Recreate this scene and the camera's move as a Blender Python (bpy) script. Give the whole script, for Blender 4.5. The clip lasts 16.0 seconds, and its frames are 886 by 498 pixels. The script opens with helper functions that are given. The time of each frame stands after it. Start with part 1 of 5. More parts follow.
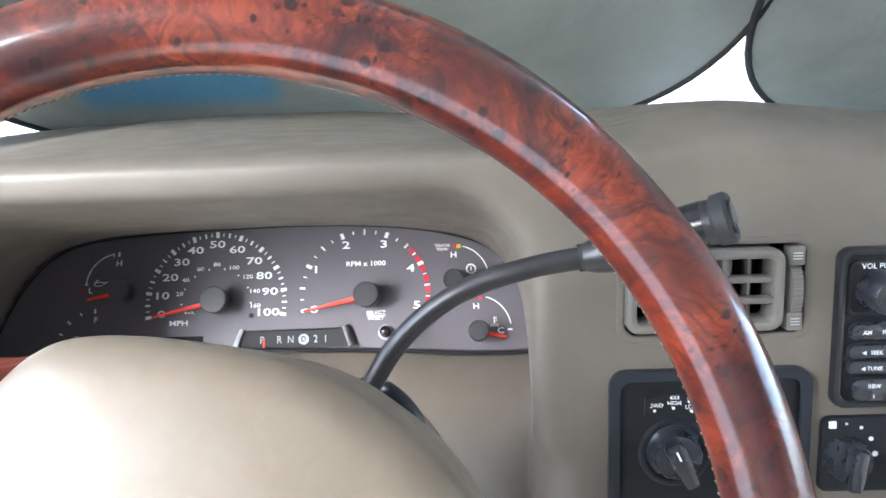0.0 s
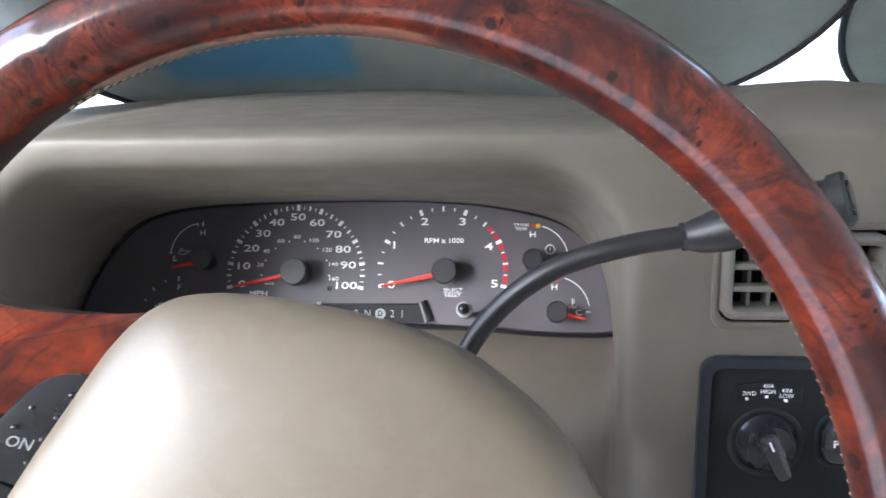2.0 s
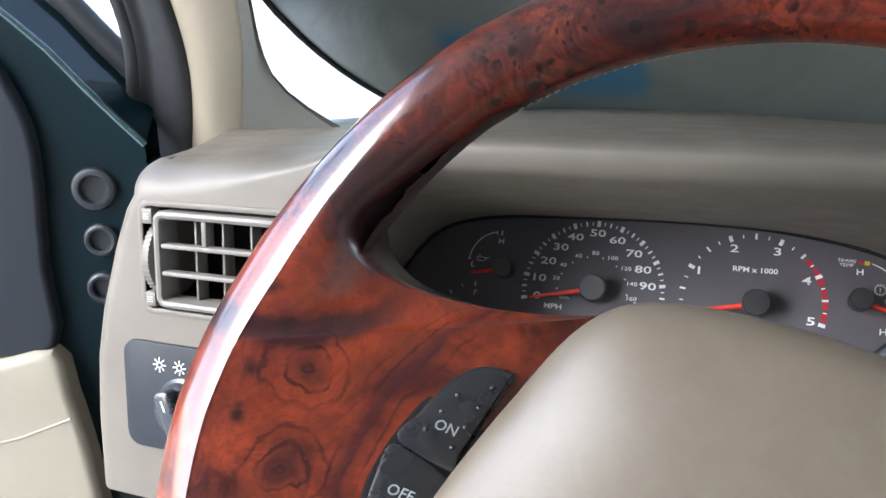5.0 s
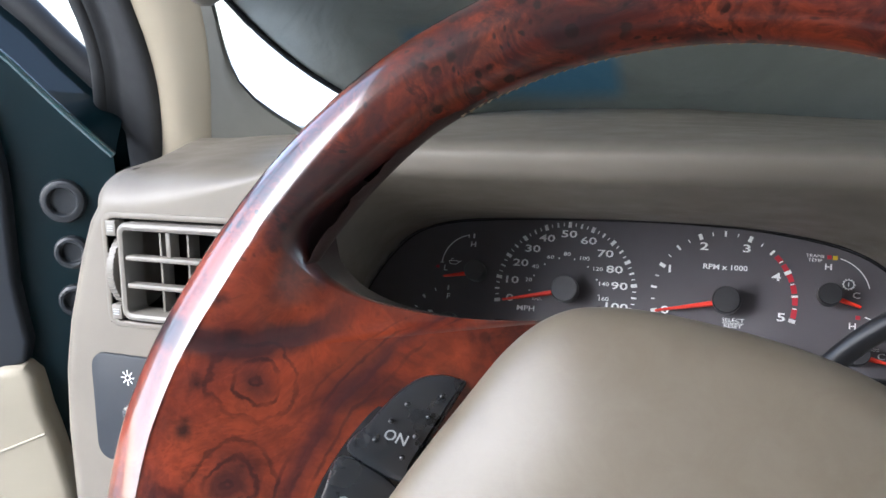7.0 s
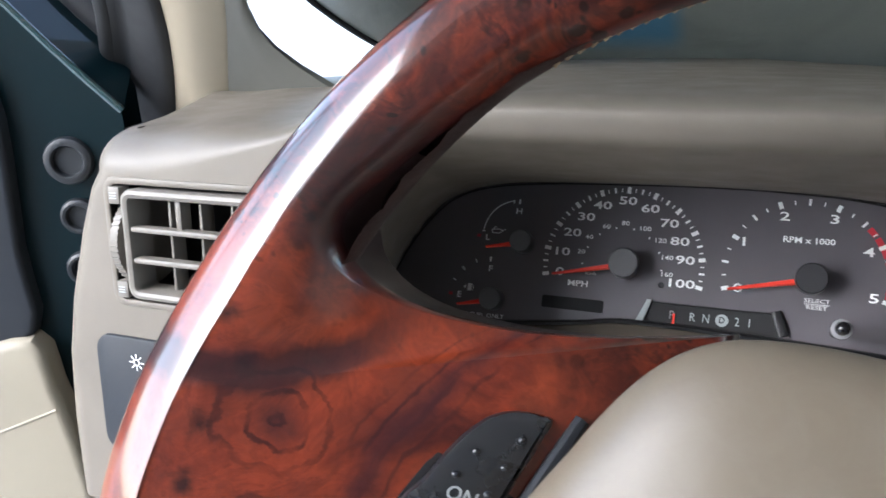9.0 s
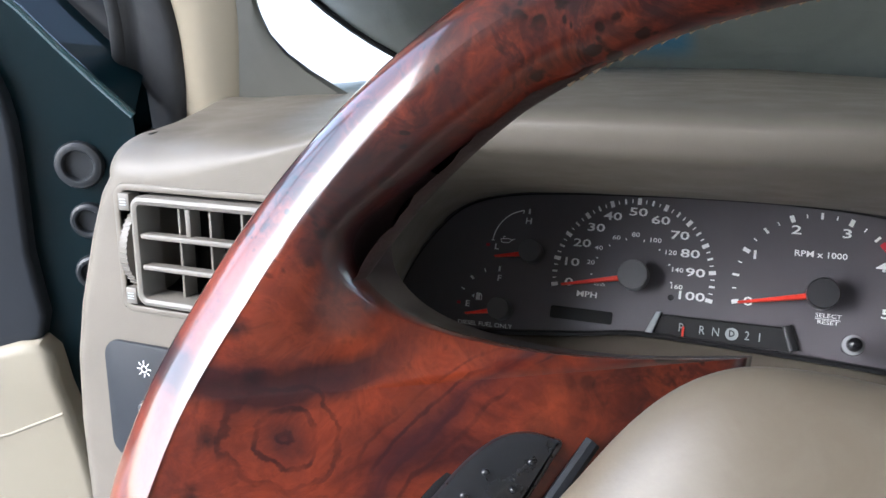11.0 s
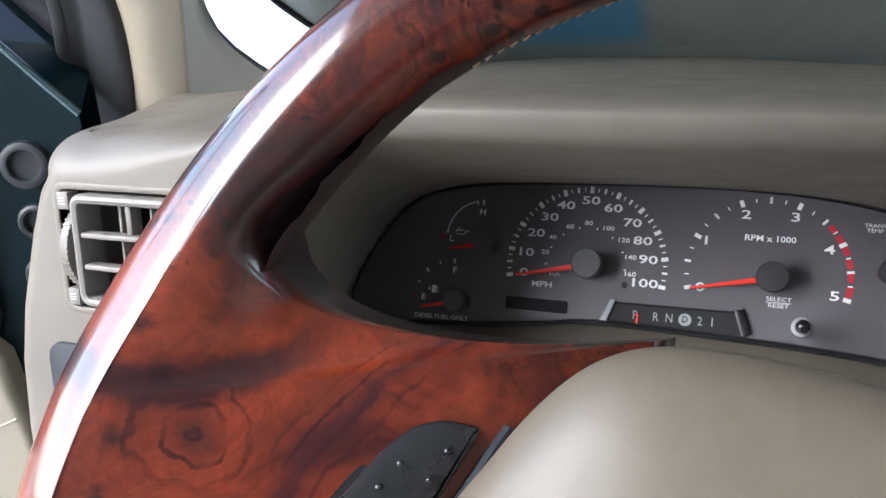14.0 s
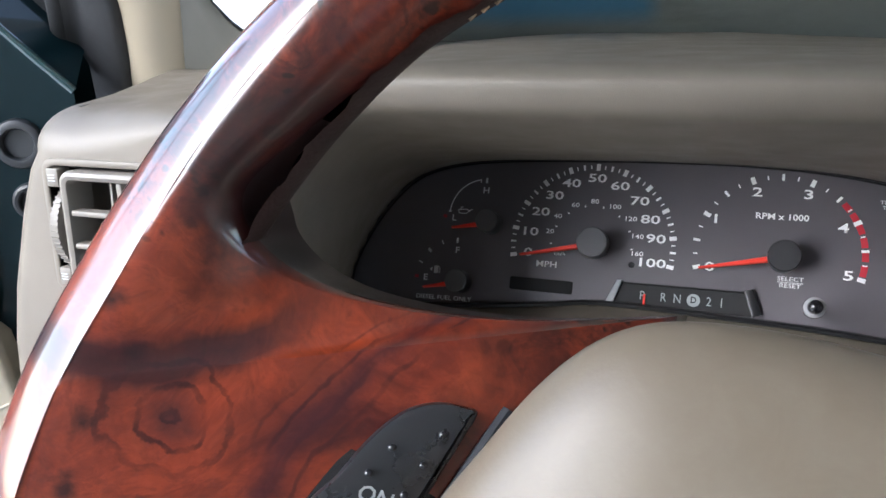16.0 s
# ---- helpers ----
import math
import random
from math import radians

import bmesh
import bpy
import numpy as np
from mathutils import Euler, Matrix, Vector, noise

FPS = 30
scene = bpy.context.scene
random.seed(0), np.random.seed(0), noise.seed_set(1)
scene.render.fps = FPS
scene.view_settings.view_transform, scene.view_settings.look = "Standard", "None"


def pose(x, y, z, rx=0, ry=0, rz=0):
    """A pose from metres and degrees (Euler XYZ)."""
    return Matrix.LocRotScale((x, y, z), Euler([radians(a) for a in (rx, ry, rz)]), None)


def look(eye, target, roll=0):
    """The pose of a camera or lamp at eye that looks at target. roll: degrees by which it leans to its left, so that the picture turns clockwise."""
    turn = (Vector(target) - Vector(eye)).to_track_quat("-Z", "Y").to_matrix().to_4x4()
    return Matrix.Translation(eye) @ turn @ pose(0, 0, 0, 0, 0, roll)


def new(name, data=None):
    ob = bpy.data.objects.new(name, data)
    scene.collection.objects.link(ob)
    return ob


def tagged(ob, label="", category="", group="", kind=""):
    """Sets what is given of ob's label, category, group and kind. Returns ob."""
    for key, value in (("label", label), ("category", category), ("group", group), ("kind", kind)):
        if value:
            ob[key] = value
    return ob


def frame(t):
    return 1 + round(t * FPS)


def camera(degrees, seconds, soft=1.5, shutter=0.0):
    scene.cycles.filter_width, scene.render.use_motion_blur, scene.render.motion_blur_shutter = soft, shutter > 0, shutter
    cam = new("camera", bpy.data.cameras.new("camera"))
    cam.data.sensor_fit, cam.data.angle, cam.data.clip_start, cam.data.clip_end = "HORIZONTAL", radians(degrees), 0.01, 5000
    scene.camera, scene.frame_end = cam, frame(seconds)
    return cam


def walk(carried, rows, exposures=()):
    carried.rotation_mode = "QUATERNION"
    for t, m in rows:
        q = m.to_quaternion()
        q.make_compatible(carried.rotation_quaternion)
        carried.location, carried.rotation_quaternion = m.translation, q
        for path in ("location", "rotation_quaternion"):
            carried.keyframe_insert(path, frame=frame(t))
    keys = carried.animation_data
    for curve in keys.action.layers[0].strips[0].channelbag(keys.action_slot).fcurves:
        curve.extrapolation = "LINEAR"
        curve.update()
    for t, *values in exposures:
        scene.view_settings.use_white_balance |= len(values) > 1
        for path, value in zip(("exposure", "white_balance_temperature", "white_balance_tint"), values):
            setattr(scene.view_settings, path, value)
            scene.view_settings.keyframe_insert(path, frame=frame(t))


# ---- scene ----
# ---------------------------------------------------------------- camera
cam = camera(58.4, 16.0, shutter=0.4)
PATH = [
    (0.0, 0.2164, -0.65, 1.3218, 1.49, -15.48, -2.23), (0.5, 0.2106, -0.6538, 1.3221, 3.05, -15.14, -2.01),
    (1.0, 0.2065, -0.654, 1.3217, 4.05, -14.96, -1.76), (1.5, 0.2038, -0.6521, 1.3195, 4.58, -15.52, -1.4),
    (2.0, 0.1971, -0.6486, 1.316, 5.78, -16.46, -1.53), (2.5, 0.182, -0.6481, 1.3157, 9.86, -16.67, -2.49),
    (3.0, 0.1553, -0.6245, 1.3133, 15.81, -16.85, -1.44), (3.5, 0.1248, -0.6234, 1.3088, 19.89, -16.45, -0.4),
    (4.0, 0.1181, -0.662, 1.3074, 21.82, -16.18, -0.47), (4.2, 0.1143, -0.6608, 1.311, 21.63, -15.9, -0.4),
    (6.3, 0.1313, -0.6633, 1.3141, 21.42, -14.12, -1.23), (6.5, 0.131, -0.6597, 1.3148, 21.38, -14.44, -1.36),
    (7.0, 0.1335, -0.6539, 1.3138, 20.51, -14.62, -1.87), (7.5, 0.1244, -0.6394, 1.3148, 20.07, -15.82, -1.73),
    (8.0, 0.114, -0.6145, 1.3118, 20.32, -17.22, -2.08), (8.5, 0.1107, -0.5963, 1.309, 20.53, -17.95, -2.47),
    (9.0, 0.0932, -0.5907, 1.3076, 22.34, -17.99, -2.06), (9.2, 0.0891, -0.5899, 1.3093, 22.62, -17.6, -2.18),
    (11.5, 0.0928, -0.5874, 1.3108, 22.91, -17.7, -1.41), (12.0, 0.0952, -0.5844, 1.3084, 22.75, -17.79, -1.49),
    (12.5, 0.0996, -0.5845, 1.3082, 22.4, -17.96, -1.81), (13.0, 0.101, -0.584, 1.3063, 22.38, -18.01, -2.17),
    (13.5, 0.1003, -0.5826, 1.3028, 22.19, -18.26, -2.2), (14.0, 0.1064, -0.5791, 1.3068, 21.11, -18.06, -2.33),
    (14.5, 0.1032, -0.5742, 1.3051, 22.25, -18.26, -2.58), (15.0, 0.1022, -0.5703, 1.3012, 22.21, -18.63, -2.65),
    (15.5, 0.1033, -0.567, 1.3014, 21.79, -18.95, -2.39), (16.0, 0.1043, -0.566, 1.2986, 21.62, -19.19, -2.56),
]


def eye_pose(x, y, z, yaw, pitch, roll):
    """The camera's pose: yaw to the left from +y, pitch up, roll to the left."""
    return Matrix.Translation((x, y, z)) @ Matrix.Rotation(radians(yaw), 4, "Z") @ Matrix.Rotation(radians(90 + pitch), 4, "X") @ Matrix.Rotation(radians(roll), 4, "Z")


EXPOSURES = [(t, stops, 5780, 10) for t, stops in ((0.0, 4.18), (1.5, 3.70), (2.5, 3.50), (3.5, 3.29), (4.2, 3.12), (7.0, 2.95), (9.0, 2.95), (16.0, 2.97))]
walk(cam, [(t, eye_pose(*row)) for t, *row in PATH], EXPOSURES)

# ---------------------------------------------------------------- daylight
world = bpy.data.worlds.new("world")
scene.world = world
world.use_nodes = True
wn = world.node_tree
wn.nodes.clear()
sky = wn.nodes.new("ShaderNodeTexSky")
sky.sky_type = "NISHITA"
sky.sun_disc = False
sky.sun_elevation, sky.sun_rotation = radians(38), radians(-140.5)
sky.dust_density, sky.air_density, sky.ozone_density = 2.0, 1.0, 1.0
pale = wn.nodes.new("ShaderNodeHueSaturation")
pale.inputs["Saturation"].default_value = 0.7
bg = wn.nodes.new("ShaderNodeBackground")
bg.inputs["Strength"].default_value = 0.15
wout = wn.nodes.new("ShaderNodeOutputWorld")
wn.links.new(sky.outputs["Color"], pale.inputs["Color"])
wn.links.new(pale.outputs["Color"], bg.inputs["Color"])
wn.links.new(bg.outputs["Background"], wout.inputs["Surface"])

sun_data = bpy.data.lights.new("sun", "SUN")
sun_data.energy, sun_data.angle, sun_data.color = 0.36, radians(40), (1.0, 0.98, 0.95)
sun = new("sun", sun_data)
sun.matrix_world = look((-2.55, -3.1, 4.2), (0, 0, 1.1))

# ---------------------------------------------------------------- materials


class Nodes:
    """A small writer of node materials."""

    def __init__(self, name):
        self.mat = bpy.data.materials.new(name)
        self.mat.use_nodes = True
        self.tree = self.mat.node_tree
        self.bsdf = self.tree.nodes["Principled BSDF"]
        self.at = self.add("ShaderNodeTexCoord").outputs["Object"]

    def add(self, kind, **inputs):
        node = self.tree.nodes.new(kind)
        for key, value in inputs.items():
            self.put(node, key.replace("_", " "), value)
        return node

    def put(self, node, key, value):
        slot = node.inputs[int(key[1:])] if key[0] == "i" and key[1:].isdigit() else node.inputs[key]
        if isinstance(value, bpy.types.NodeSocket):
            self.tree.links.new(value, slot)
        else:
            slot.default_value = value

    def set(self, **inputs):
        for key, value in inputs.items():
            self.put(self.bsdf, key.replace("_", " "), value)
        return self

    def noise(self, scale, detail=4.0, rough=0.55, distortion=0.0, at=None):
        return self.add("ShaderNodeTexNoise", Vector=at or self.at, Scale=scale, Detail=detail, Roughness=rough, Distortion=distortion).outputs["Fac"]

    def voronoi(self, scale, at=None, feature="F1"):
        node = self.add("ShaderNodeTexVoronoi", Vector=at or self.at, Scale=scale)
        node.feature = feature
        return node.outputs["Distance"]

    def math(self, op, a, b=0.0):
        node = self.add("ShaderNodeMath", i0=a, i1=b)
        node.operation = op
        return node.outputs[0]

    def ramp(self, fac, *stops):
        node = self.add("ShaderNodeValToRGB", Fac=fac)
        while len(node.color_ramp.elements) < len(stops):
            node.color_ramp.elements.new(0.5)
        for element, (place, colour) in zip(node.color_ramp.elements, stops):
            element.position, element.color = place, (*colour, 1) if len(colour) == 3 else colour
        return node.outputs["Color"]

    def grey(self, fac, *stops):
        return self.ramp(fac, *[(p, (v, v, v)) for p, v in stops])

    def mix(self, fac, a, b, blend="MIX"):
        node = self.tree.nodes.new("ShaderNodeMix")
        node.data_type, node.blend_type = "RGBA", blend
        for slot, value in ((node.inputs[0], fac), (node.inputs[6], a), (node.inputs[7], b)):
            if isinstance(value, bpy.types.NodeSocket):
                self.tree.links.new(value, slot)
            else:
                slot.default_value = (*value, 1) if hasattr(value, "__len__") else value
        return node.outputs[2]

    def bump(self, height, strength, distance=0.001):
        self.set(Normal=self.add("ShaderNodeBump", Height=height, Strength=strength, Distance=distance).outputs["Normal"])
        return self


def moulded(name, colour, rough, grain=1400.0, relief=0.25, spread=0.12, spec=0.4):
    """Grained plastic, vinyl or rubber: fine pebble, faint blotches and worn gloss."""
    m = Nodes(name)
    blotch = m.noise(9.0, 5.0, 0.6)
    light = tuple(min(1, c * (1 + spread)) for c in colour)
    dark = tuple(c * (1 - spread) for c in colour)
    fine = m.noise(grain * 0.35, 2.0)
    base = m.mix(m.grey(fine, (0.35, 0.0), (0.65, 0.35)), m.ramp(blotch, (0.3, dark), (0.7, light)), colour)
    m.set(Base_Color=base, Roughness=m.grey(m.noise(40.0, 4.0), (0.3, rough * 0.88), (0.7, min(1, rough * 1.12))), Specular_IOR_Level=spec)
    m.bump(m.voronoi(grain), relief, 0.0004)
    return m.mat


def plain(name, colour, rough, metal=0.0, coat=0.0, spec=0.5):
    m = Nodes(name)
    wear = m.noise(60.0, 5.0, 0.65)
    m.set(Base_Color=m.mix(m.grey(wear, (0.3, 0.0), (0.8, 0.3)), colour, tuple(min(1, c * 1.25 + 0.004) for c in colour)),
          Roughness=m.grey(wear, (0.25, rough * 0.85), (0.75, min(1, rough * 1.2))), Metallic=metal, Coat_Weight=coat, Specular_IOR_Level=spec)
    m.set(Coat_Roughness=0.06)
    return m.mat


def glowless_print(name, colour):
    m = Nodes(name)
    m.set(Base_Color=(*colour, 1), Roughness=0.6)
    return m.mat


def burl_wood():
    """Lacquered red walnut burl: swirls, dark clouds and pips on the rim; eyes, a streak and flame lines on the spoke."""
    m = Nodes("burl_wood")

    def moved_by(scale, amount, detail=3.0):
        warp = m.add("ShaderNodeTexNoise", Vector=m.at, Scale=scale, Detail=detail, Roughness=0.5)
        shift = m.add("ShaderNodeVectorMath", i0=warp.outputs["Color"], i1=(0.5, 0.5, 0.5))
        shift.operation = "SUBTRACT"
        scaled = m.add("ShaderNodeVectorMath", i0=shift.outputs[0])
        scaled.operation = "SCALE"
        scaled.inputs["Scale"].default_value = amount
        moved = m.add("ShaderNodeVectorMath", i0=m.at, i1=scaled.outputs[0])
        moved.operation = "ADD"
        return moved.outputs[0]

    def away(x, y, ex, ey, stretch=1.0):
        """Distance in plan from a place on the panel."""
        return m.math("SQRT", m.math("ADD", m.math("POWER", m.math("SUBTRACT", x, ex), 2.0), m.math("POWER", m.math("MULTIPLY", m.math("SUBTRACT", y, ey), stretch), 2.0)))

    at = moved_by(17.0, 0.055)
    # the spoke's panel is cut from a calmer piece than the rim
    here = m.add("ShaderNodeSeparateXYZ", Vector=m.at)
    on_left = m.grey(m.math("MULTIPLY", here.outputs["X"], -1.0), (0.060, 0.0), (0.085, 1.0))
    spoke_only = m.math("MULTIPLY", on_left, m.grey(here.outputs["Y"], (0.072, 1.0), (0.098, 0.0)))
    calm = m.math("SUBTRACT", 1.0, m.math("MULTIPLY", spoke_only, 0.75))
    flame = m.noise(26.0, 6.0, 0.62, 1.1, at)
    figure = m.noise(150.0, 6.0, 0.7, 0.9, at)
    wood = m.ramp(flame, (0.30, (0.042, 0.008, 0.005)), (0.42, (0.092, 0.017, 0.009)), (0.54, (0.158, 0.030, 0.012)), (0.70, (0.245, 0.054, 0.019)))
    wood = m.mix(m.math("MULTIPLY", m.grey(figure, (0.42, 0.55), (0.58, 0.0)), calm), wood, (0.060, 0.011, 0.007))
    # curls of fine dark lines
    eyes = m.voronoi(23.0, at, "SMOOTH_F1")
    rings = m.math("SINE", m.math("MULTIPLY", m.math("ADD", eyes, m.math("MULTIPLY", m.noise(34.0, 5.0, 0.65, at=at), 0.42)), 62.0))
    curls = m.math("MULTIPLY", m.grey(rings, (0.35, 0.0), (0.97, 0.62)), m.grey(m.noise(30.0, 3.0), (0.42, 0.0), (0.60, 1.0)))
    wood = m.mix(m.math("MULTIPLY", curls, calm), wood, (0.035, 0.009, 0.007))
    # orange glow of the spoke
    glow = m.math("MULTIPLY", m.grey(m.noise(24.0, 4.0, 0.55, 0.8), (0.40, 0.0), (0.58, 0.88)), spoke_only)
    wood = m.mix(glow, wood, m.mix(m.grey(figure, (0.40, 0.50), (0.58, 0.0)), (0.33, 0.063, 0.020), (0.165, 0.027, 0.011)))
    smoke = m.grey(m.noise(20.0, 6.0, 0.66, 1.3, at), (0.47, 0.0), (0.60, 0.85))
    wood = m.mix(m.math("MULTIPLY", smoke, calm), wood, (0.020, 0.009, 0.010))
    mottle = m.grey(m.noise(75.0, 5.0, 0.72, 1.0, at), (0.53, 0.0), (0.68, 0.80))
    wood = m.mix(m.math("MULTIPLY", mottle, calm), wood, (0.020, 0.008, 0.007))
    # the spoke's own figure
    apart = m.add("ShaderNodeSeparateXYZ", Vector=moved_by(38.0, 0.011))
    x, y = apart.outputs["X"], apart.outputs["Y"]
    rough_edge = m.math("MULTIPLY", m.math("SUBTRACT", m.noise(95.0, 4.0, 0.6), 0.5), 0.008)
    for ex, ey, reach, core in ((-0.1465, 0.0392, 0.022, 0.0052), (-0.1475, 0.0036, 0.021, 0.0075)):
        dist = m.math("ADD", away(x, y, ex, ey, 0.95), rough_edge)
        lines = m.math("MULTIPLY", m.grey(m.math("SINE", m.math("MULTIPLY", dist, 1050.0)), (0.55, 0.0), (0.93, 0.85)), m.grey(dist, (reach * 0.5, 1.0), (reach, 0.0)))
        wood = m.mix(m.math("MULTIPLY", lines, m.grey(m.noise(55.0, 3.0), (0.38, 0.15), (0.58, 1.0))), wood, (0.040, 0.010, 0.008))
        wood = m.mix(m.grey(dist, (core * 0.5, 0.85), (core * 1.25, 0.0)), wood, (0.030, 0.011, 0.012))
    for ex, ey, size in ((-0.1664, 0.0228, 0.0040), (-0.1634, 0.0364, 0.0032), (-0.1600, 0.0080, 0.0030), (-0.1560, 0.0530, 0.0030), (-0.1585, 0.0665, 0.0036)):
        wood = m.mix(m.grey(m.math("ADD", away(x, y, ex, ey), rough_edge), (size * 0.4, 0.9), (size, 0.0)), wood, (0.018, 0.008, 0.007))
    wave = m.math("SUBTRACT", m.math("ADD", y, m.math("MULTIPLY", rough_edge, 0.5)), m.math("ADD", 0.0500, m.math("MULTIPLY", m.math("POWER", m.math("ADD", x, 0.164), 2.0), 11.0)))
    streak = m.math("MULTIPLY", m.grey(m.math("ABSOLUTE", wave), (0.0036, 0.93), (0.0085, 0.0)), m.grey(m.math("MULTIPLY", x, -1.0), (0.112, 0.0), (0.135, 1.0)))
    wood = m.mix(streak, wood, (0.022, 0.009, 0.012))
    # flame lines that sweep from the opening down past the buttons
    bow = m.math("SUBTRACT", x, m.math("ADD", -0.130, m.math("MULTIPLY", m.math("POWER", m.math("ADD", y, 0.006), 2.0), 6.25)))
    sweep = m.math("MULTIPLY", m.grey(m.math("SINE", m.math("MULTIPLY", m.math("ADD", bow, m.math("MULTIPLY", rough_edge, 0.4)), 1150.0)), (0.50, 0.0), (0.95, 0.80)), m.math("MULTIPLY", m.grey(m.noise(42.0, 3.0), (0.42, 0.1), (0.58, 1.0)), m.grey(m.math("ABSOLUTE", bow), (0.006, 1.0), (0.013, 0.0))))
    wood = m.mix(m.math("MULTIPLY", sweep, spoke_only), wood, (0.035, 0.010, 0.010))
    wood = m.mix(m.math("MULTIPLY", m.grey(m.math("ABSOLUTE", bow), (0.0014, 0.80), (0.0050, 0.0)), spoke_only), wood, (0.050, 0.014, 0.016))
    # straight slanting grain low on the far side of the rim
    slant = m.math("ADD", m.math("ADD", y, m.math("MULTIPLY", x, 0.50)), m.math("MULTIPLY", m.noise(48.0, 4.0, 0.6), 0.016))
    grain = m.math("MULTIPLY", m.grey(m.math("SINE", m.math("MULTIPLY", slant, 1500.0)), (0.15, 0.0), (0.95, 0.75)), m.grey(m.noise(60.0, 3.0), (0.38, 0.15), (0.58, 1.0)))
    low = m.math("MULTIPLY", m.grey(x, (0.085, 0.0), (0.115, 1.0)), m.grey(y, (0.070, 1.0), (0.115, 0.25)))
    wood = m.mix(m.math("MULTIPLY", grain, low), wood, (0.040, 0.010, 0.007))
    # pips in clusters
    pips = m.math("ADD", m.voronoi(215.0, at), m.math("MULTIPLY", m.noise(130.0, 4.0, 0.65), 0.50))
    where = m.math("MULTIPLY", m.grey(m.noise(24.0, 2.0), (0.42, 0.0), (0.52, 1.0)), m.math("SUBTRACT", 1.0, m.math("MULTIPLY", spoke_only, 0.8)))
    wood = m.mix(m.math("MULTIPLY", m.grey(pips, (0.38, 0.92), (0.50, 0.0)), where), wood, (0.012, 0.006, 0.005))
    knots = m.math("ADD", m.voronoi(118.0), m.math("MULTIPLY", m.noise(170.0, 4.0, 0.65), 0.42))
    thick = m.math("MULTIPLY", m.grey(m.noise(19.0, 3.0), (0.47, 0.0), (0.53, 1.0)), m.math("SUBTRACT", 1.0, m.math("MULTIPLY", spoke_only, 0.85)))
    wood = m.mix(m.math("MULTIPLY", m.grey(knots, (0.43, 0.92), (0.52, 0.0)), thick), wood, (0.012, 0.006, 0.005))
    # darker brown round the corner of the opening
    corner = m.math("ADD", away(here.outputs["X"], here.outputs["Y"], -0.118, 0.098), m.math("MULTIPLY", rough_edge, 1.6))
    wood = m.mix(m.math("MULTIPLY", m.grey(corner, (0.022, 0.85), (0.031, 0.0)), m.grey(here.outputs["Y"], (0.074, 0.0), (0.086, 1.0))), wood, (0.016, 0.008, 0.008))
    deep = m.mix(1.0, wood, (0.86, 0.72, 0.76), "MULTIPLY")
    m.set(Base_Color=deep, Roughness=0.34, Coat_Weight=1.0, Coat_Roughness=0.10, Coat_IOR=1.5, Specular_IOR_Level=0.12)
    m.bump(m.noise(40.0, 2.0), 0.03, 0.0008)
    return m.mat


def car_paint(name, colour):
    m = Nodes(name)
    flake = m.voronoi(2500.0)
    m.set(Base_Color=m.mix(m.grey(flake, (0.1, 0.25), (0.5, 0.0)), colour, tuple(c * 2.2 + 0.004 for c in colour)), Metallic=0.0, Roughness=0.4, Coat_Weight=0.45, Coat_Roughness=0.04, Specular_IOR_Level=0.08)
    m.bump(m.noise(30.0, 2.0), 0.02, 0.001)
    return m.mat


def shade_cloth():
    """Silver film over a sprung hoop: soft wrinkles and a grey-green sheen."""
    m = Nodes("silver_shade_film")
    broad = m.noise(5.0, 3.0, 0.5, 0.8)
    m.set(Base_Color=m.ramp(broad, (0.3, (0.25, 0.275, 0.25)), (0.7, (0.35, 0.375, 0.345))), Metallic=0.55, Roughness=m.grey(m.noise(14.0, 4.0), (0.3, 0.38), (0.7, 0.55)))
    # a blue printed panel low on the film
    place = m.add("ShaderNodeSeparateXYZ", Vector=m.at)
    wide = m.math("ABSOLUTE", m.math("ADD", place.outputs["X"], 0.115))
    tall = m.math("ABSOLUTE", m.math("SUBTRACT", place.outputs["Z"], 1.285))
    inside = m.math("MULTIPLY", m.grey(wide, (0.105, 1.0), (0.125, 0.0)), m.grey(tall, (0.030, 1.0), (0.05, 0.0)))
    film = m.ramp(broad, (0.3, (0.25, 0.275, 0.25)), (0.7, (0.35, 0.375, 0.345)))
    m.set(Base_Color=m.mix(m.math("MULTIPLY", inside, 0.9), film, (0.10, 0.27, 0.42)))
    creases = m.math("ADD", m.noise(7.0, 3.0, 0.5, 2.0), m.math("MULTIPLY", m.noise(90.0, 3.0), 0.12))
    m.bump(creases, 0.22, 0.02)
    return m.mat


DASH = moulded("taupe_dash_vinyl", (0.118, 0.103, 0.083), 0.47, 1500, 0.22, 0.17)
TRIM = moulded("grey_beige_trim_plastic", (0.136, 0.124, 0.107), 0.45, 1800, 0.12, 0.08)
worn = Nodes("tan_airbag_cover_vinyl")
fine = worn.noise(420.0, 3.0, 0.6)
patch = worn.noise(70.0, 6.0, 0.7, 0.6)
worn.set(Base_Color=worn.mix(worn.grey(patch, (0.38, 0.0), (0.66, 0.7)), (0.148, 0.120, 0.086), (0.168, 0.140, 0.104)), Specular_IOR_Level=0.45,
         Roughness=worn.add("ShaderNodeMath", i0=worn.math("MULTIPLY", patch, 0.34), i1=0.24).outputs[0])
worn.bump(worn.math("ADD", worn.math("MULTIPLY", fine, 0.5), worn.noise(120.0, 4.0, 0.6)), 0.10, 0.0008)
HUB = worn.mat
BEIGE = moulded("beige_trim_vinyl", (0.27, 0.24, 0.182), 0.5, 1400, 0.2, 0.06)
PILLAR = moulded("beige_pillar_plastic", (0.225, 0.194, 0.142), 0.55, 1600, 0.2, 0.06)
